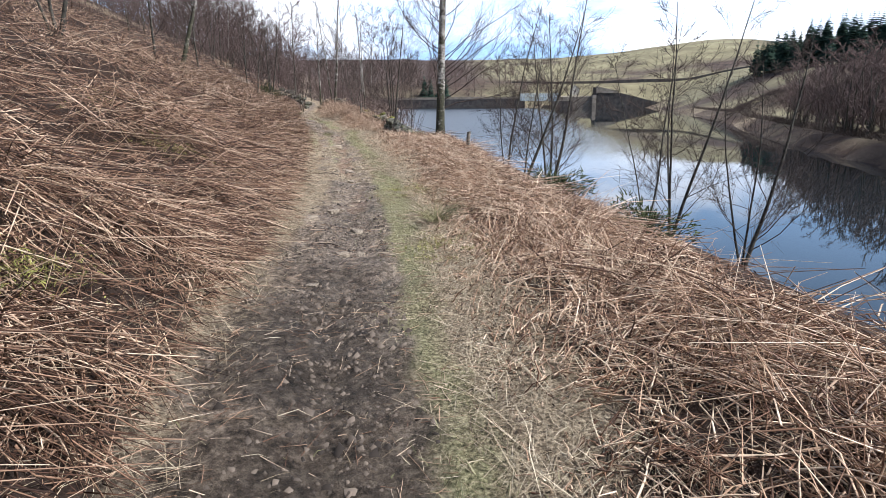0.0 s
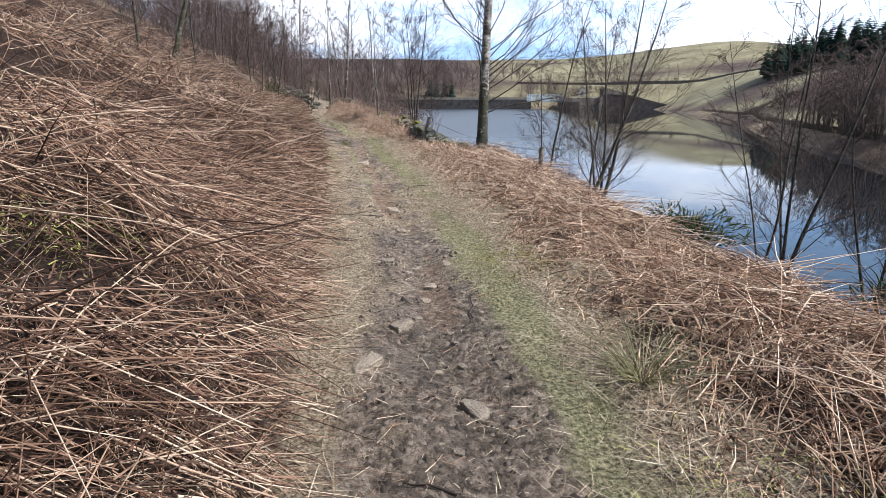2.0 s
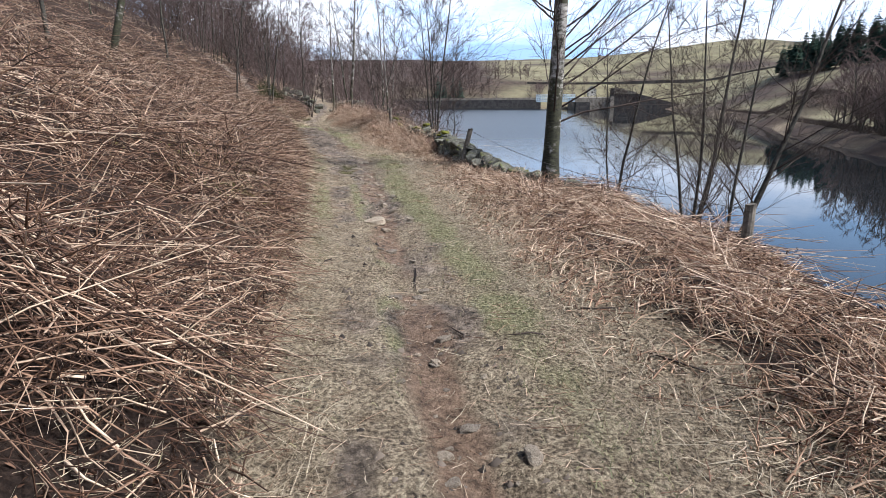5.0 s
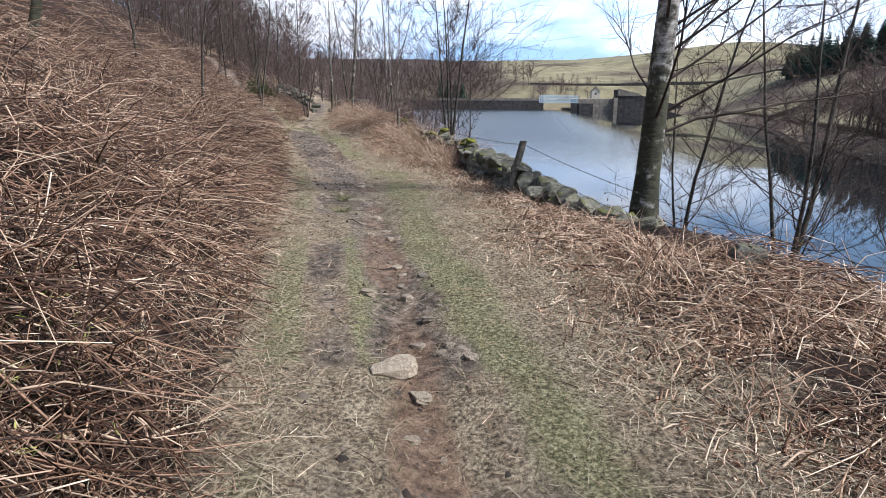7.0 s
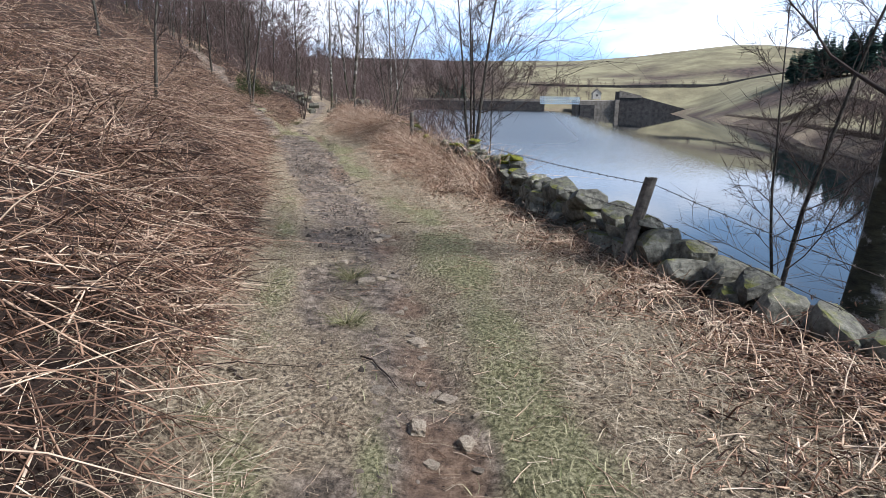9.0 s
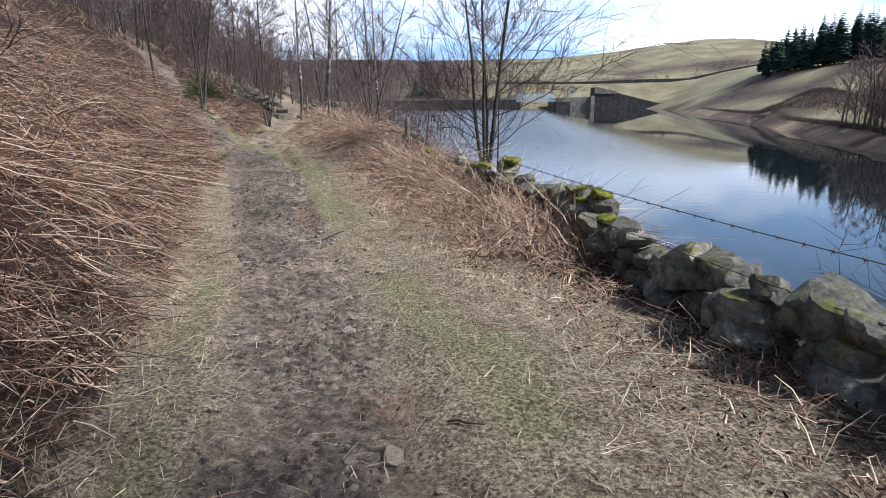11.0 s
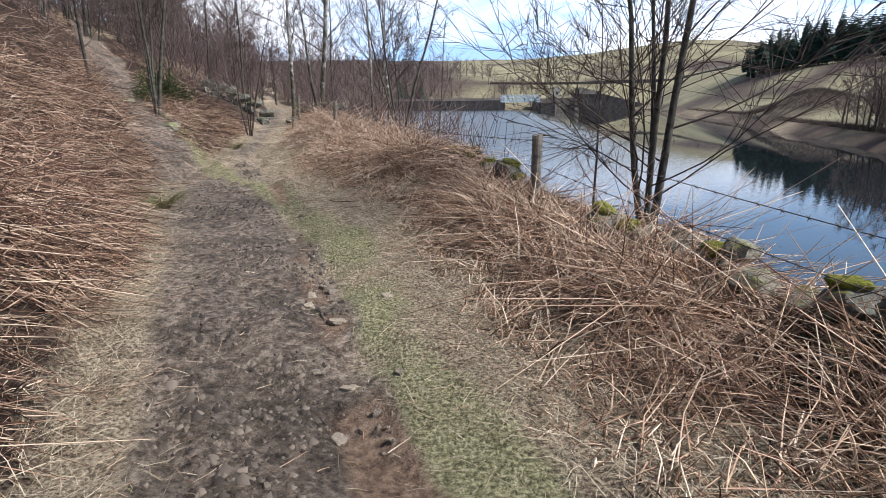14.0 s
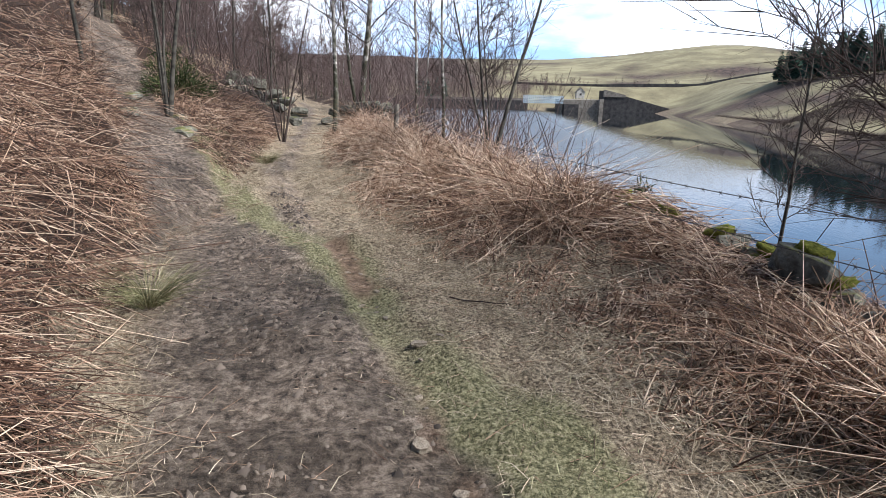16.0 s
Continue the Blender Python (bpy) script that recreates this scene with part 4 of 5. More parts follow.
def build_dam():
    dam = thing("reservoir_dam", Matrix(), "low dark stone dam with spillway at the lake's far end", "dam")
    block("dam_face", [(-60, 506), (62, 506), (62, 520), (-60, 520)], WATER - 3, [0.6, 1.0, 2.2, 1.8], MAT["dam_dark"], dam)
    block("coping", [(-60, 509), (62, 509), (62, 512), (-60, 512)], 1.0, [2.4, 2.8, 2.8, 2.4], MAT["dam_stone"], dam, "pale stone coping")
    block("spillway_wall", [(119, 498), (176, 494), (178, 512), (119, 514)], WATER - 3, [9.6, -4.6, -4.4, 9.8], MAT["dam_dark"], dam, "spillway wall with its shade painted dark")
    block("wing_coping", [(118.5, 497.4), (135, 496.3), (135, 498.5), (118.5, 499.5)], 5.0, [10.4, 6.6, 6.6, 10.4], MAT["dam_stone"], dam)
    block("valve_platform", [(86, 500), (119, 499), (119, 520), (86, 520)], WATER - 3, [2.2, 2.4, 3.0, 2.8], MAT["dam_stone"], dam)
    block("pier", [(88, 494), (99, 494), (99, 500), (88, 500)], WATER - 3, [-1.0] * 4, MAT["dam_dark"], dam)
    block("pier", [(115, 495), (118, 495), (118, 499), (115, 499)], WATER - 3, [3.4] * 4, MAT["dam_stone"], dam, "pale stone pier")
    house = thing("valve_house", pose(106, 524, 3.5), "small pale gabled building above the dam", "building")
    bm = bmesh.new()
    q = [bm.verts.new(p) for p in ((-3.2, -3, 0), (3.2, -3, 0), (3.2, 3, 0), (-3.2, 3, 0), (-3.2, -3, 5), (3.2, -3, 5), (3.2, 3, 5), (-3.2, 3, 5), (0, -3, 8), (0, 3, 8))]
    for f in ((0, 1, 5, 8, 4), (1, 2, 6, 5), (3, 7, 9, 6, 2), (0, 4, 7, 3)):
        bm.faces.new([q[k] for k in f])
    part("wall", bm, MAT["white"], house)
    for s in (-1, 1):
        bm = bmesh.new()
        t = [bm.verts.new(p) for p in ((s * 3.7, -3.4, 4.9), (s * 3.7, 3.4, 4.9), (0, 3.4, 8.4), (0, -3.4, 8.4), (s * 3.7, -3.4, 4.5), (s * 3.7, 3.4, 4.5), (0, 3.4, 8.0), (0, -3.4, 8.0))]
        for f in ((0, 1, 2, 3), (7, 6, 5, 4), (0, 3, 7, 4), (1, 5, 6, 2), (0, 4, 5, 1)):
            bm.faces.new([t[k] for k in f])
        part("roof", bm, MAT["dam_stone"], house, "grey slate roof")
    block("window", [(-0.8, -3.06), (0.8, -3.06), (0.8, -3.0), (-0.8, -3.0)], 2.4, [4.0] * 4, MAT["dam_dark"], house)
    bridge = thing("footbridge", Matrix(), "pale blue railed footbridge along the spillway", "bridge")
    block("deck", [(58, 499), (88, 499), (88, 502), (58, 502)], -0.6, [0.2] * 4, MAT["rail"], bridge)
    for y in (499.1, 501.9):
        for z in (1.3, 2.5, 3.7, 4.8):
            v, f = tube([(58, y, z), (88, y, z)], [0.2, 0.2], 6)
            link_mesh("rail", v, f, MAT["rail"], bridge)
        for k in range(21):
            v, f = tube([(58 + 1.5 * k, y, 0.1), (58 + 1.5 * k, y, 4.8)], [0.17, 0.17], 5)
            link_mesh("baluster", v, f, MAT["rail"], bridge)
    far_wall = thing("field_wall", Matrix(), "long dark drystone wall across the far hillside", "wall")
    xs = [60, 100, 140, 180, 220, 260, 300]
    for a, b in zip(xs[:-1], xs[1:]):
        ya, yb = 600 - 0.12 * a, 600 - 0.12 * b
        za, zb = float(height(a, ya, False)), float(height(b, yb, False))
        block("wall_length", [(a, ya), (b, yb), (b, yb + 1.2), (a, ya + 1.2)], min(za, zb) - 3, [za + 1.5, zb + 1.5, zb + 1.5, za + 1.5], MAT["dam_dark"], far_wall)


build_dam()


# ---- bushes ----
def build_bush(name, label, x, y, wide, tall, seed, mat, count=900, z=None):
    r = np.random.RandomState(seed)
    ob = thing(name, pose(x, y, float(height(x, y, False)) if z is None else z), label, "bush")
    u = r.normal(size=(count, 3))
    u /= np.linalg.norm(u, axis=1, keepdims=True)
    u[:, 2] = np.abs(u[:, 2])
    rad = r.uniform(0.35, 1.05, (count, 1)) * (1 + 0.25 * np.sin(u[:, :1] * 5 + seed))
    p = u * rad * np.array([wide, wide, tall])
    d = u + r.normal(scale=0.5, size=(count, 3))
    d /= np.linalg.norm(d, axis=1, keepdims=True)
    v, f = stems(p, d, r.uniform(0.10, 0.24, count) * max(tall, 0.6), r.normal(scale=0.2, size=(count, 3)), r.uniform(0.006, 0.014, count), 2)
    link_mesh("foliage", v, f, mat, ob)
    st = [tube([(0, 0, -0.1), (math.cos(k) * wide * 0.4, math.sin(k) * wide * 0.4, tall * 0.7)], [0.02, 0.008], 5) for k in range(6)]
    v, f = join(st)
    link_mesh("stem", v, f, MAT["twig"], ob)
    return ob


def stems(p, d, length, bend, radius, segs, sides=3):
    """Many thin three-sided bars at once: feet, directions, lengths, bends and radii."""
    n = len(p)
    ref = np.where(np.abs(d[:, 2:]) < 0.9, np.array([[0.0, 0, 1]]), np.array([[1.0, 0, 0]]))
    a = np.cross(d, ref)
    a /= np.maximum(np.linalg.norm(a, axis=1, keepdims=True), 1e-9)
    b = np.cross(d, a)
    rings = []
    for k in range(segs + 1):
        t = k / segs
        c = p + d * (length * t)[:, None] + bend * (length * t * t)[:, None]
        rk = (radius * (1 - 0.6 * t))[:, None]
        for s in range(sides):
            w = 2 * math.pi * s / sides
            rings.append(c + rk * (a * math.cos(w) + b * math.sin(w)))
    v = np.stack(rings, 1).reshape(-1, 3)
    per = (segs + 1) * sides
    quad = np.array([(k * sides + s, k * sides + (s + 1) % sides, (k + 1) * sides + (s + 1) % sides, (k + 1) * sides + s) for k in range(segs) for s in range(sides)])
    f = (np.arange(n)[:, None, None] * per + quad[None]).reshape(-1, 4)
    return v, f


build_bush("gorse_bush", "small dark green gorse bush beyond the wall", -4.0, 34.2, 0.22, 0.34, 1, MAT["gorse"], 700, z=0.22)
build_bush("gorse_bush", "dark gorse bush beside the climbing path", -12.3, 42.4, 0.9, 0.9, 2, MAT["gorse"], 1500)
build_bush("gorse_bush", "low green gorse at the bank edge", 3.6, 6.0, 0.6, 0.5, 3, MAT["gorse"], 900)
build_bush("gorse_bush", "low green gorse at the bank edge", 3.0, 9.5, 0.6, 0.45, 4, MAT["gorse"], 900)


# ---- dead bracken, straw and grass ----
def unit(v):
    return v / np.maximum(np.linalg.norm(v, axis=1, keepdims=True), 1e-9)


def slope_at(x, y):
    h = 0.25
    return (height(x + h, y, False) - height(x - h, y, False)) / (2 * h), (height(x, y + h, False) - height(x, y - h, False)) / (2 * h)


def stuff(name, v, f, mat, label, category):
    return tagged(link_mesh(name, v, f, mat), label, category, kind="stuff")


def bracken_left(seed, n, far):
    """Dead bracken on the slope: combed flat stalks, fine broken frond stems and some arching ones."""
    r = np.random.RandomState(seed)
    y = r.uniform(-2.6, 44, n) if not far else r.uniform(-2, 70, n)
    e = r.exponential(1.0, n) * (np.where(r.uniform(size=n) < 0.4, 0.7, 2.0) if not far else 7.0) + (0.04 if not far else 2.0)
    x = centre(y) - half_left(y) - e
    bx = np.interp(y, [p[0] for p in BRANCH], [p[1] for p in BRANCH])
    hollow = rough(x, y, 0.8, 65) + 0.6 * rough(x, y, 0.35, 66)
    keep = ~((np.abs(x - bx - 0.1) < table(y, (32, 0.72), (36, 0.7), (39, 0.6))) & (y > 32.5)) & ~((y > 33) & (x > bx) & (y < 38.5) & (r.uniform(size=n) < 0.6)) & (e < 26) & (r.uniform(size=n) < np.clip(0.8 + 1.7 * hollow, 0.28, 1))
    x, y, e = x[keep], y[keep], e[keep]
    n = len(x)
    clump = rough(x, y, 0.75, 61) * 0.6 + rough(x, y, 0.3, 62) * 0.4
    pile = np.clip(0.20 + 0.46 * clump, 0.01, 0.6) * smooth((e + 0.1) / 0.7)
    gx, gy = slope_at(x, y)
    wild = table(y, (-3, 0.55), (5, 0.65), (9, 1.25), (19, 1.3), (24, 0.7), (34, 0.8), (44, 1.2))
    ang = -0.45 + 0.9 * rough(x, y, 1.5, 63) + r.normal(size=n) * wild
    kind = r.uniform(size=n)
    fine, arch = kind < 0.28, kind > 0.84 - 0.22 * (wild > 1)
    ang = np.where(fine, r.uniform(0, 6.28, n), ang)
    dx, dy = np.cos(ang), np.sin(ang)
    lift = np.where(arch, r.uniform(0.4, 2.2, n), np.where(fine, r.normal(0.15, 0.5, n), r.normal(0.06, 0.18, n)))
    d = unit(np.stack([dx, dy, dx * gx + dy * gy + lift], 1))
    L = r.uniform(0.2, 0.85, n) * (1.0 if not far else 1.3) * np.clip(0.32 + 0.8 * e, 0.32, 1)
    L = L * np.where(arch, 0.65, np.where(fine, 0.35, 1.0))
    p = np.stack([x, y, height(x, y) + pile * r.beta(1.6, 1.0, n)], 1) - d * (L * 0.5 * ~arch)[:, None]
    bend = np.stack([r.normal(0, 0.5, n), r.normal(0, 0.5, n), np.where(arch, -np.abs(r.normal(0.3, 0.4, n)), r.normal(-0.05, 0.2, n))], 1)
    rad = np.where(fine, r.uniform(0.0012, 0.0022, n), r.uniform(0.0020, 0.0060, n)) * (1 + 0.08 * np.minimum(e, 9)) * (1.0 if not far else 1.25)
    return stems(p, d, L, bend, rad, 2)


def bracken_right(seed, n, start=-1.1, end=46.0):
    r = np.random.RandomState(seed)
    y = r.uniform(start, end, n)
    t = r.beta(1.5, 1.1, n) * 1.24
    a = centre(y) + half_right(y) + 0.12
    x = a + (crest(y) - a) * t
    gap = table(y, (-4, 1), (14, 1), (19, 0.75), (21, 0.45), (23, 0.6), (26.5, 1.0), (46, 1))
    gap = gap * np.clip(0.95 + 1.3 * rough(x, y, 0.5, 75) + 0.6 * rough(x, y, 0.22, 76), 0.08, 1)
    keep = (r.uniform(size=n) < gap) & ~((t > 0.80) & (y > 15.8) & (y < 23.8))
    x, y, t = x[keep], y[keep], t[keep]
    n = len(x)
    tall = table(y, (-4, 0.60), (12, 0.52), (17, 0.35), (22.8, 0.34), (24.0, 0.6), (28, 0.62), (30, 0.50), (31.0, 0.36), (32.6, 0.36), (33.4, 0.62), (36.5, 0.66), (42, 0.6)) * (0.45 + 0.6 * np.clip(t, 0, 1))
    clump = rough(x, y, 0.6, 71)
    stand = ((y < 3.5) & (t < 0.7)) | ((y > 23.8) & (y < 30.8)) | ((y > 33.0) & (y < 44))
    flat = r.uniform(size=n) < np.where(stand, 0.35, 0.55)
    ang = np.where(r.uniform(size=n) < 0.6, r.uniform(0, 6.28, n), 2.6 + 2.2 * rough(x, y, 0.7, 72) + r.normal(scale=0.8, size=n))
    lift = np.where(flat | (t > 0.97) | ((t > 0.88) & ~stand), r.uniform(-0.1, 0.6, n), r.uniform(0.5, 2.6, n))
    gx, gy = slope_at(x, y)
    dx, dy = np.cos(ang), np.sin(ang)
    d = unit(np.stack([dx, dy, dx * gx + dy * gy + lift], 1))
    L = tall * (0.28 + 0.95 * r.beta(1.3, 1.8, n)) * np.where(flat, 1.15, 1.0) * np.where(stand & (y > 20), np.where(t < 0.85, 1.75, 0.9), 1.0) * np.clip(0.45 + 1.4 * t, 0.45, 1) * np.where(dx < 0, np.clip(t + 0.15, 0.3, 1), 1.0)
    heap = np.clip(0.12 + 0.16 * clump, 0, 0.35) * np.clip(t, 0, 1) * table(y, (-4, 1), (16, 1), (20, 0.4), (25, 0.4), (27, 1.4), (30, 1.2), (31, 0.4), (32.6, 0.5), (33.6, 1.8), (36.5, 1.8), (46, 1.4))
    p = np.stack([x, y, height(x, y) + heap * r.uniform(0, 1, n) * flat], 1)
    bend = np.stack([r.normal(0, 0.42, n), r.normal(0, 0.42, n), -np.abs(r.normal(0.1, 0.5, n))], 1)
    thin = r.uniform(size=n) < 0.35
    return stems(p, d, L * np.where(thin, 0.6, 1.0), bend, np.where(thin, r.uniform(0.0013, 0.0024, n), r.uniform(0.0026, 0.0064, n)), 2)


def litter_bits(seed, n):
    """Curled brown frond scraps in the bracken, each two bent triangles."""
    r = np.random.RandomState(seed)
    y = r.uniform(-3.5, 44, n)
    side = r.uniform(size=n) < 0.70
    e = np.abs(r.exponential(1.6, n)) + 0.15
    t = r.beta(2.2, 1.2, n) * 1.1
    a = centre(y) + half_right(y) + 0.15
    x = np.where(side, centre(y) - half_left(y) - e, a + (crest(y) - a) * t)
    bx = np.interp(y, [p[0] for p in BRANCH], [p[1] for p in BRANCH])
    off = (np.abs(x - bx) > 0.9) | (y < 33)
    x, y, e, t, side = x[off], y[off], e[off], t[off], side[off]
    n = len(x)
    clump = np.clip(0.14 + 0.15 * rough(x, y, 0.6, 61), 0.02, 0.35)
    z = height(x, y) + clump * r.uniform(0, 1, n) * np.where(side, smooth(e / 0.6), np.clip(t, 0, 1))
    p = np.stack([x, y, z], 1)
    u = unit(r.normal(size=(n, 3)) * np.array([1, 1, 0.6]))
    w = unit(np.cross(u, r.normal(size=(n, 3))))
    s = r.uniform(0.006, 0.021, (n, 1))
    lift = np.cross(u, w) * s * r.uniform(-0.5, 0.5, (n, 1))
    v = np.stack([p, p + u * s + w * s * 0.35 + lift, p + u * s * 2.0, p + u * s - w * s * 0.35 + lift], 1).reshape(-1, 3)
    k = np.arange(n)[:, None] * 4
    f = np.concatenate([k + np.array([[0, 1, 2]]), k + np.array([[0, 2, 3]])], 0)
    return v, f


def blades(x, y, length, width, lift, seed):
    r = np.random.RandomState(seed)
    n = len(x)
    ang = r.uniform(0, 2 * math.pi, n)
    d = unit(np.stack([np.cos(ang), np.sin(ang), lift], 1))
    a = unit(np.stack([-np.sin(ang), np.cos(ang), r.normal(scale=0.4, size=n)], 1)) * width[:, None]
    p = np.stack([x, y, height(x, y) - 0.004], 1)
    m = p + d * (length * 0.55)[:, None]
    tip = m + unit(d + np.stack([r.normal(0, 0.3, n), r.normal(0, 0.3, n), r.normal(-0.25, 0.3, n)], 1)) * (length * 0.45)[:, None]
    v = np.stack([p - a, p + a, m + a * 0.8, m - a * 0.8, tip + a * 0.15, tip - a * 0.15], 1).reshape(-1, 3)
    k = np.arange(n)[:, None] * 6
    f = np.concatenate([k + np.array([[0, 1, 2, 3]]), k + np.array([[3, 2, 4, 5]])], 0)
    return v, f


def grass_patches():
    r = np.random.RandomState(8)
    n = 200000
    y = r.uniform(-2.5, 42, n)
    d = r.uniform(-2.2, 2.6, n)
    x = centre(y) + d
    left, right = half_left(y), half_right(y)
    track = np.maximum(mud_track(d, y), np.exp(-((d - clay_line(y)) / 0.16) ** 2) * smooth((y - 4) / 3))
    wet = table(y, (-4, 0.97), (2.2, 0.95), (4.5, 0.8), (8, 0.72), (14, 0.72), (19, 0.75), (22, 0.85), (26, 1.0), (40, 1.0))
    outside = np.maximum(-left - d - 0.55, d - right - table(y, (-4, 0.8), (8, 0.9), (17, 1.2), (28, 1.4), (34, 0.9)))
    want = (1 - 0.965 * np.clip(track * wet, 0, 1)) * (outside < 0) * (0.75 + 0.5 * rough(x, y, 0.5, 81))
    keep = r.uniform(size=n) < want
    x, y, d = x[keep], y[keep], d[keep]
    n = len(x)
    is_green = r.uniform(size=n) < (1.15 * green_strip(d, y) + 0.06) * (0.75 + 0.9 * rough(x, y, 0.6, 82))
    s = ~is_green
    m = int(s.sum())
    v, f = blades(x[s], y[s], r.uniform(0.04, 0.19, m), r.uniform(0.0009, 0.0019, m), r.uniform(0.02, 0.42, m), 9)
    stuff("dry_grass", v, f, MAT["straw"], "flattened pale dry grass along the path edges", "grass")
    g = is_green
    m = int(g.sum())
    v, f = blades(x[g], y[g], r.uniform(0.025, 0.085, m), r.uniform(0.0012, 0.0025, m), r.uniform(0.2, 1.8, m), 10)
    stuff("short_grass", v, f, MAT["green"], "short green and fading turf beside the mud", "grass")


def rush_tuft(x, y, count, tall, seed):
    r = np.random.RandomState(seed)
    ob = thing("grass_tuft", pose(x, y, float(height(x, y))), "spiky green and straw rush tuft beside the path", "grass tuft", "rush tufts")
    a = r.uniform(0, 2 * math.pi, count)
    p = np.stack([np.cos(a), np.sin(a), np.zeros(count)], 1) * r.uniform(0, 0.09, (count, 1))
    d = unit(np.stack([np.cos(a) * 0.7, np.sin(a) * 0.7, r.uniform(0.5, 1.6, count)], 1))
    bend = np.stack([np.cos(a) * 0.3, np.sin(a) * 0.3, -r.uniform(0.1, 0.5, count)], 1)
    v, f = stems(p, d, r.uniform(0.5, 1.0, count) * tall, bend, r.uniform(0.0015, 0.003, count), 3)
    link_mesh("blade_spray", v, f, MAT["green"], ob)


v, f = bracken_left(101, 138000, False)
stuff("bracken_slope", v, f, MAT["bracken"], "flattened dead brown bracken covering the slope", "bracken")
v, f = bracken_left(102, 22000, True)
stuff("bracken_upper_slope", v, f, MAT["bracken"], "dead brown bracken on the upper slope", "bracken")
v, f = join([bracken_right(103, 84000), bracken_right(107, 30000, 23.5, 36.5), bracken_right(108, 24000, -0.8, 14.0), bracken_right(109, 16000, 27.5, 33.5), bracken_right(110, 16000, 11.5, 20.0)])
stuff("bracken_verge", v, f, MAT["stalk"], "standing and fallen dead bracken stalks beside the wall", "bracken")
v, f = litter_bits(104, 100000)
stuff("bracken_litter", v, f, MAT["frond"], "crumpled dead bracken fronds and leaves", "leaf litter")
grass_patches()
for k, (x, y, n, h) in enumerate(((-8.1, 31.8, 320, 0.45), (-9.3, 38.9, 260, 0.4), (0.75, 4.2, 130, 0.5), (-3.15, 17.6, 90, 0.16), (-3.3, 18.6, 90, 0.18), (-3.55, 16.4, 60, 0.12))):
    rush_tuft(x, y, n, h, 300 + k)


def stalk_scraps():
    """Short broken bits of straw and bracken stalk trodden into the path."""
    r = np.random.RandomState(47)
    n = 15000
    y = r.uniform(-1.2, 36, n)
    side = r.uniform(size=n) < 0.5
    d = np.where(side, r.uniform(-half_left(y) - 0.1, half_right(y) + 0.4), np.where(r.uniform(size=n) < 0.5, half_right(y) + r.normal(0.1, 0.3, n), -half_left(y) + r.normal(0.0, 0.25, n)))
    x = centre(y) + d
    keep = r.uniform(size=n) < np.clip(0.6 + 0.8 * rough(x, y, 0.4, 48), 0.08, 1)
    x, y = x[keep], y[keep]
    n = len(x)
    a = r.uniform(0, 6.28, n)
    dirs = unit(np.stack([np.cos(a), np.sin(a), r.normal(0.05, 0.12, n)], 1))
    L = 0.04 + 0.26 * r.beta(1.1, 3.0, n)
    p = np.stack([x, y, height(x, y) + 0.006], 1) - dirs * (L * 0.5)[:, None]
    v, f = stems(p, dirs, L, r.normal(scale=0.12, size=(n, 3)) * np.array([1, 1, 0.3]), r.uniform(0.0009, 0.0026, n), 2)
    stuff("stalk_scraps", v, f, MAT["stalk"], "broken straw and bracken stalks trodden into the path", "plant litter")


stalk_scraps()


def thicket():
    """Brown brush of fine upright twigs under the hillside wood."""
    r = np.random.RandomState(55)
    n = 13000
    y = r.uniform(44, 105, n)
    x = centre(y) + np.where(r.uniform(size=n) < 0.75, -r.uniform(1.2, 26, n), r.uniform(1.5, 9, n))
    bx = np.interp(y, [p[0] for p in BRANCH], [p[1] for p in BRANCH])
    keep = (np.abs(x - bx) > 1.0) | (y > 60)
    keep &= r.uniform(size=n) < np.clip(0.75 + 0.8 * rough(x, y, 3.0, 91), 0.1, 1)
    x, y = x[keep], y[keep]
    n = len(x)
    d = unit(np.stack([r.normal(0, 0.35, n), r.normal(0, 0.35, n), np.ones(n)], 1))
    L = r.uniform(0.6, 3.2, n)
    p = np.stack([x, y, height(x, y, False) + r.uniform(0, 1.6, n) * (r.uniform(size=n) < 0.5)], 1)
    bend = np.stack([r.normal(0, 0.2, n), r.normal(0, 0.2, n), -np.abs(r.normal(0, 0.1, n))], 1)
    v, f = stems(p, d, L, bend, r.uniform(0.008, 0.017, n), 2)
    stuff("brush_thicket", v, f, MAT["wood_twig"], "brown leafless brush under the wood", "brush")


def fallen_twigs():
    r = random.Random(66)
    for k in range(34):
        y = r.uniform(0.5, 32)
        x = float(centre(y)) + r.uniform(-1.1, 1.6)
        a, L = r.uniform(0, 6.28), r.uniform(0.12, 0.5)
        pts = []
        for j in range(5):
            u = (j / 4 - 0.5) * L
            px, py = x + math.cos(a) * u + r.uniform(-0.015, 0.015), y + math.sin(a) * u + r.uniform(-0.015, 0.015)
            pts.append((px, py, float(height(px, py)) + 0.012))
        v, f = tube(pts, [0.006, 0.0055, 0.005, 0.004, 0.002], 5)
        tagged(link_mesh("fallen_twig", v, f, MAT["twig"], shade=True), "thin dead twig lying on the path", "twig", "fallen twigs")


def ruined_wall():
    r = random.Random(45)
    wall = thing("ruined_wall", Matrix(), "dark tumbled stone wall across the lower path", "wall")
    meshes = [boulder_mesh("stone", 120 + k, (0.55, 0.42, 0.3), MAT["stone"], 0.15, 0.15, 8) for k in range(4)]
    for k in range(26):
        x, row = -13.2 + (k % 13) * 0.42, k // 13
        if -11.0 < x < -10.2:
            continue
        y = 48.6 + r.uniform(-0.15, 0.15)
        child("stone", r.choice(meshes), wall, pose(x + 0.2 * row, y, float(height(x, y, False)) + 0.12 + 0.27 * row, r.uniform(-10, 10), r.uniform(-10, 10), r.uniform(-25, 25)))


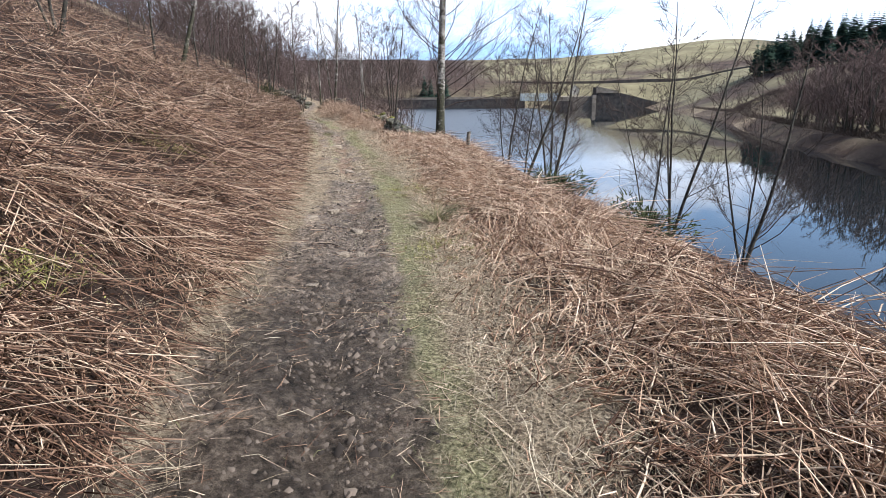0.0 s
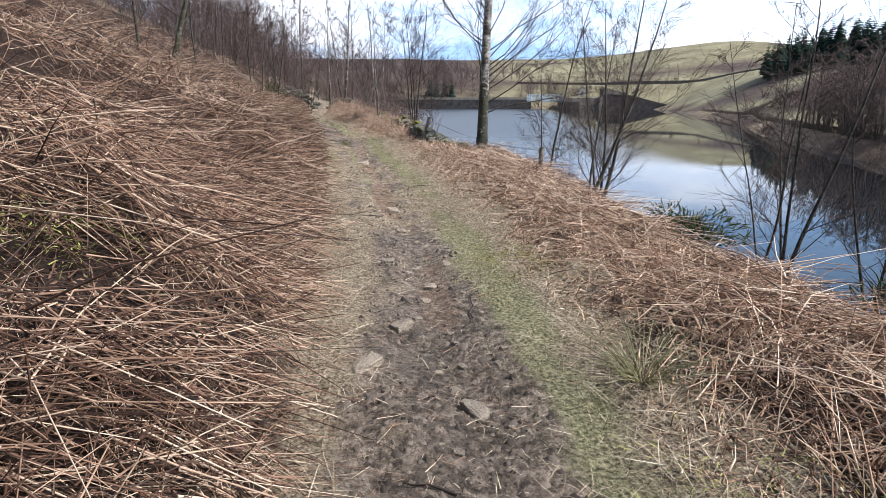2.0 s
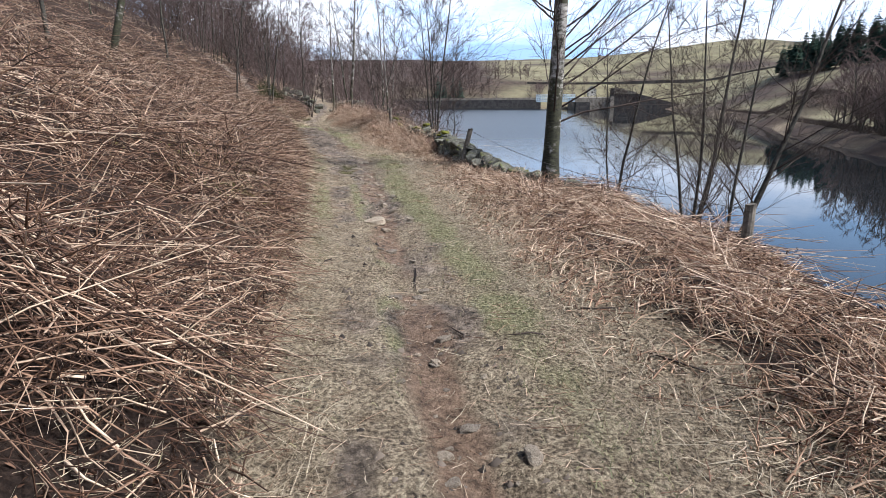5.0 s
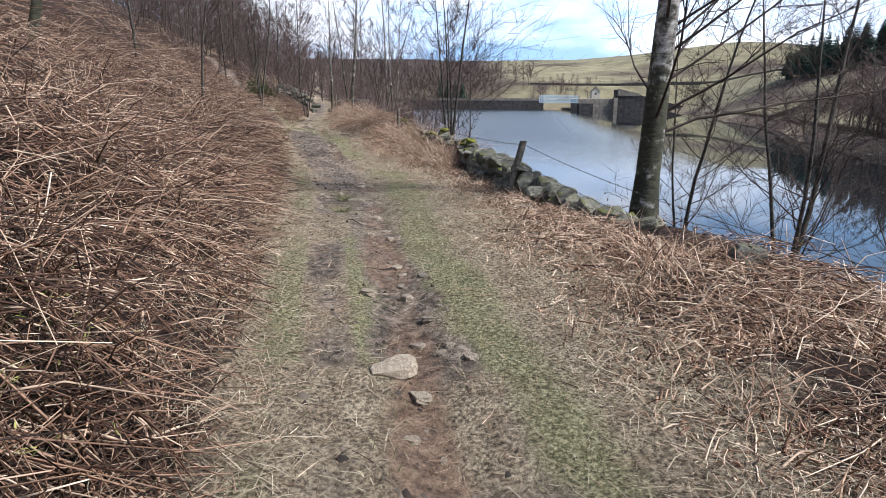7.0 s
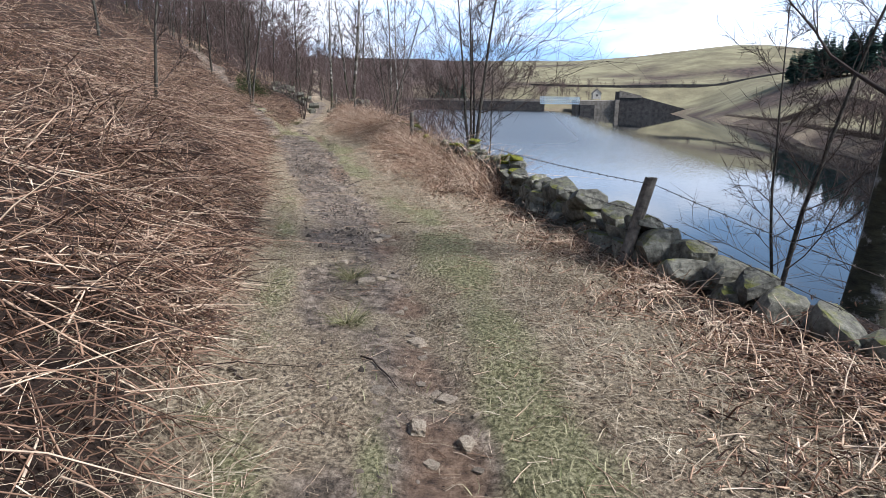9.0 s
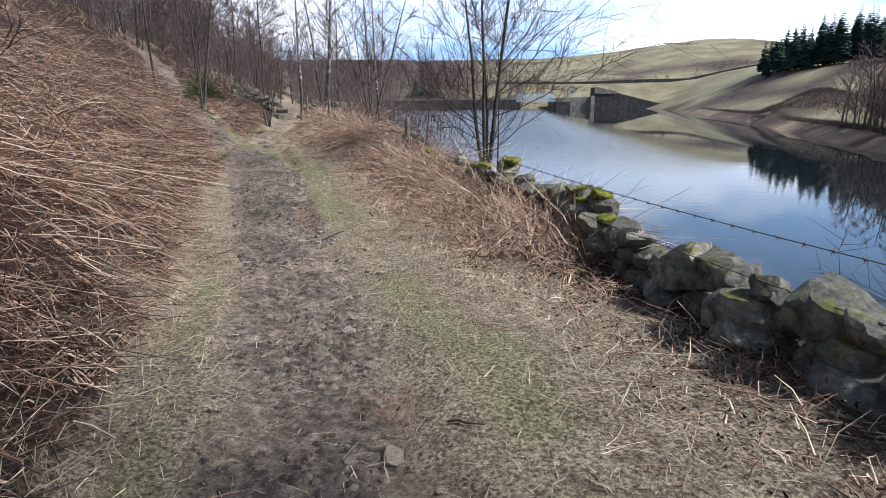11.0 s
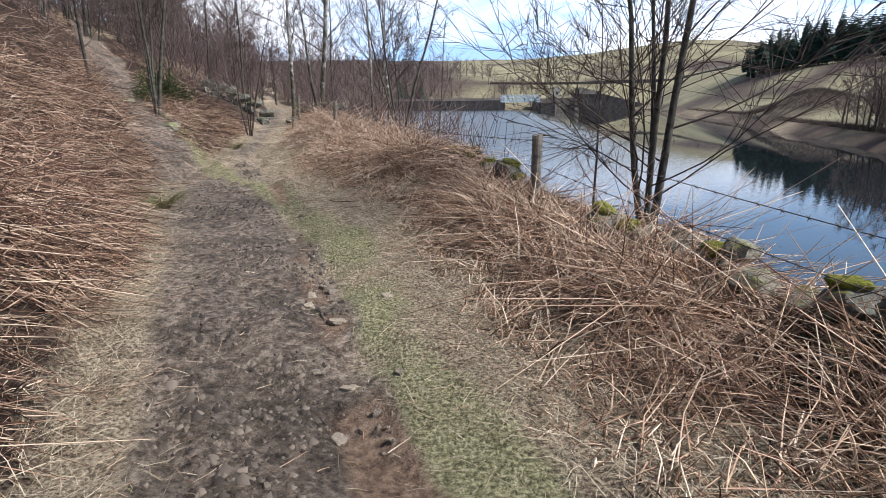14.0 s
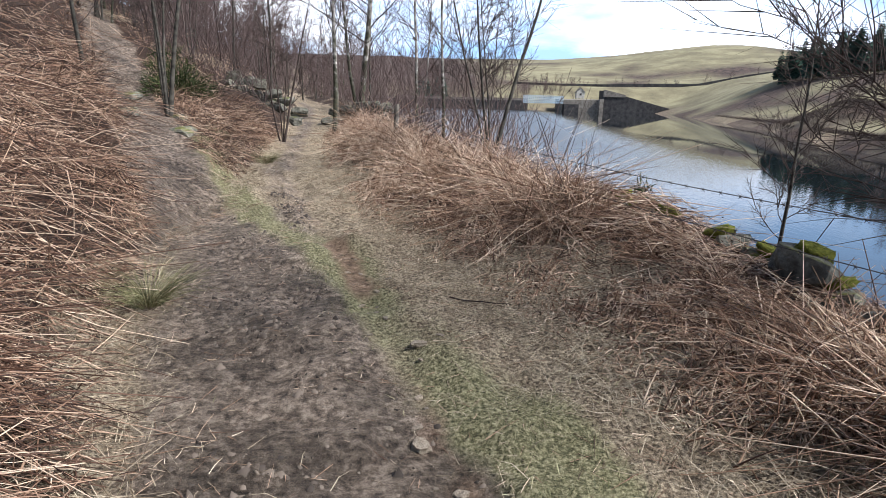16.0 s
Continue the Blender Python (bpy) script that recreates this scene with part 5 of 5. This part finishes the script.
def far_scrub():
    """Heather and brush along the far bank, about the heather mound and up to the plantation."""
    r = np.random.RandomState(58)
    n = 12000
    y = 40 + 300 * r.beta(1.0, 1.6, n)
    kind = r.uniform(size=n)
    g = np.where(kind < 0.45, r.uniform(4.0, 7.5, n), r.uniform(5, 80, n))
    x = far_shore(y) + g
    m = kind > 0.7
    x[m], y[m] = 108 + r.normal(0, 7, m.sum()), 197 + r.normal(0, 10, m.sum())
    keep = m | (kind < 0.45) | (rough(x, y, 26, 98) + 0.5 * rough(x, y, 9, 99) > 0.15)
    x, y = x[keep], y[keep]
    n = len(x)
    d = unit(np.stack([r.normal(0, 0.7, n), r.normal(0, 0.7, n), np.full(n, 0.8)], 1))
    p = np.stack([x, y, height(x, y, False) - 0.05], 1)
    bend = np.stack([r.normal(0, 0.3, n), r.normal(0, 0.3, n), r.normal(-0.1, 0.1, n)], 1)
    v, f = stems(p, d, r.uniform(0.5, 1.3, n), bend, r.uniform(0.035, 0.09, n), 2)
    stuff("heather_scrub", v, f, MAT["twig"], "brown heather and brush on the far bank", "scrub")


far_scrub()
thicket()
fallen_twigs()
ruined_wall()


def verge_grass():
    """Longer tangled dry grass among the bracken stalks beside the path."""
    r = np.random.RandomState(19)
    n = 50000
    y = r.uniform(-2.5, 40, n)
    side = r.uniform(size=n) < 0.56
    x = np.where(side, centre(y) + half_right(y) + 0.05 + np.abs(r.normal(0, 0.75, n)), centre(y) - half_left(y) + 0.05 + 0.15 - np.abs(r.normal(0, 0.42, n)))
    keep = (x < crest(y) - 0.05) & (r.uniform(size=n) < np.clip(0.8 + 0.9 * rough(x, y, 0.45, 95), 0.05, 1))
    x, y = x[keep], y[keep]
    n = len(x)
    v, f = blades(x, y, r.uniform(0.10, 0.36, n), r.uniform(0.0010, 0.0021, n), np.abs(r.normal(0.15, 0.35, n)), 20)
    stuff("tangled_grass", v, f, MAT["straw"], "long tangled dry grass beside the bracken", "grass")


verge_grass()


def moss_patches():
    """Patches of bright green moss and young grass showing between the stalks."""
    r = np.random.RandomState(27)
    for x0, y0, size in ((0.88, 3.05, 0.42), (0.30, 6.5, 0.45), (-1.05, 0.35, 0.2), (-2.9, 4.8, 0.5), (-1.95, 4.0, 0.4), (-3.3, 12.4, 0.4)):
        n = int(2600 * size)
        x, y = x0 + r.normal(0, 0.55 * size, n), y0 + r.normal(0, 0.8 * size, n)
        ok = rough(x, y, 0.18, 97) > -0.1
        x, y = x[ok], y[ok]
        n = len(x)
        v, f = blades(x, y, r.uniform(0.02, 0.06, n), r.uniform(0.0016, 0.0034, n), r.uniform(0.1, 1.0, n), 28)
        v[:, 2] += 0.03 if x0 > centre(y0) - 1.2 else 0.17
        stuff("moss_patch", v, f, MAT["turf"], "bright yellow-green moss among the dead stalks", "moss")


moss_patches()


def path_crumbs():
    """Clods and crumbs of trodden earth over the path, each a small uneven pyramid."""
    r = np.random.RandomState(35)
    n = 52000
    y = r.uniform(-2.0, 36, n)
    d = r.normal(0.05, 0.55, n)
    keep = (mud_track(d, y) > 0.35) & (r.uniform(size=n) < np.clip(0.5 + rough(centre(y) + d, y, 0.4, 36) * 1.4, 0.05, 1) * table(y, (-2, 1), (4, 0.8), (8, 0.15), (18, 0.15), (22, 0.9), (36, 1)))
    y, d = y[keep], d[keep]
    x = centre(y) + d
    n = len(x)
    s = 0.006 + np.abs(r.normal(0, 0.013, n))
    p = np.stack([x, y, height(x, y) - 0.3 * s], 1)
    ring = []
    a0 = r.uniform(0, 6.28, n)
    for k in range(4):
        a = a0 + k * 1.571 + r.uniform(-0.4, 0.4, n)
        q = s * r.uniform(0.7, 1.4, n)
        ring.append(p + np.stack([q * np.cos(a), q * np.sin(a), r.uniform(-0.2, 0.1, n) * s], 1))
    top = p + np.stack([r.normal(0, 0.3, n) * s, r.normal(0, 0.3, n) * s, s * r.uniform(0.5, 1.3, n)], 1)
    v = np.stack(ring + [top], 1).reshape(-1, 3)
    k = np.arange(n)[:, None] * 5
    f = np.concatenate([k + np.array([[i, (i + 1) % 4, 4]]) for i in range(4)], 0)
    stuff("mud_crumbs", v, f, MAT["crumb"], "crumbs and clods of trodden brown earth on the path", "earth")


path_crumbs()
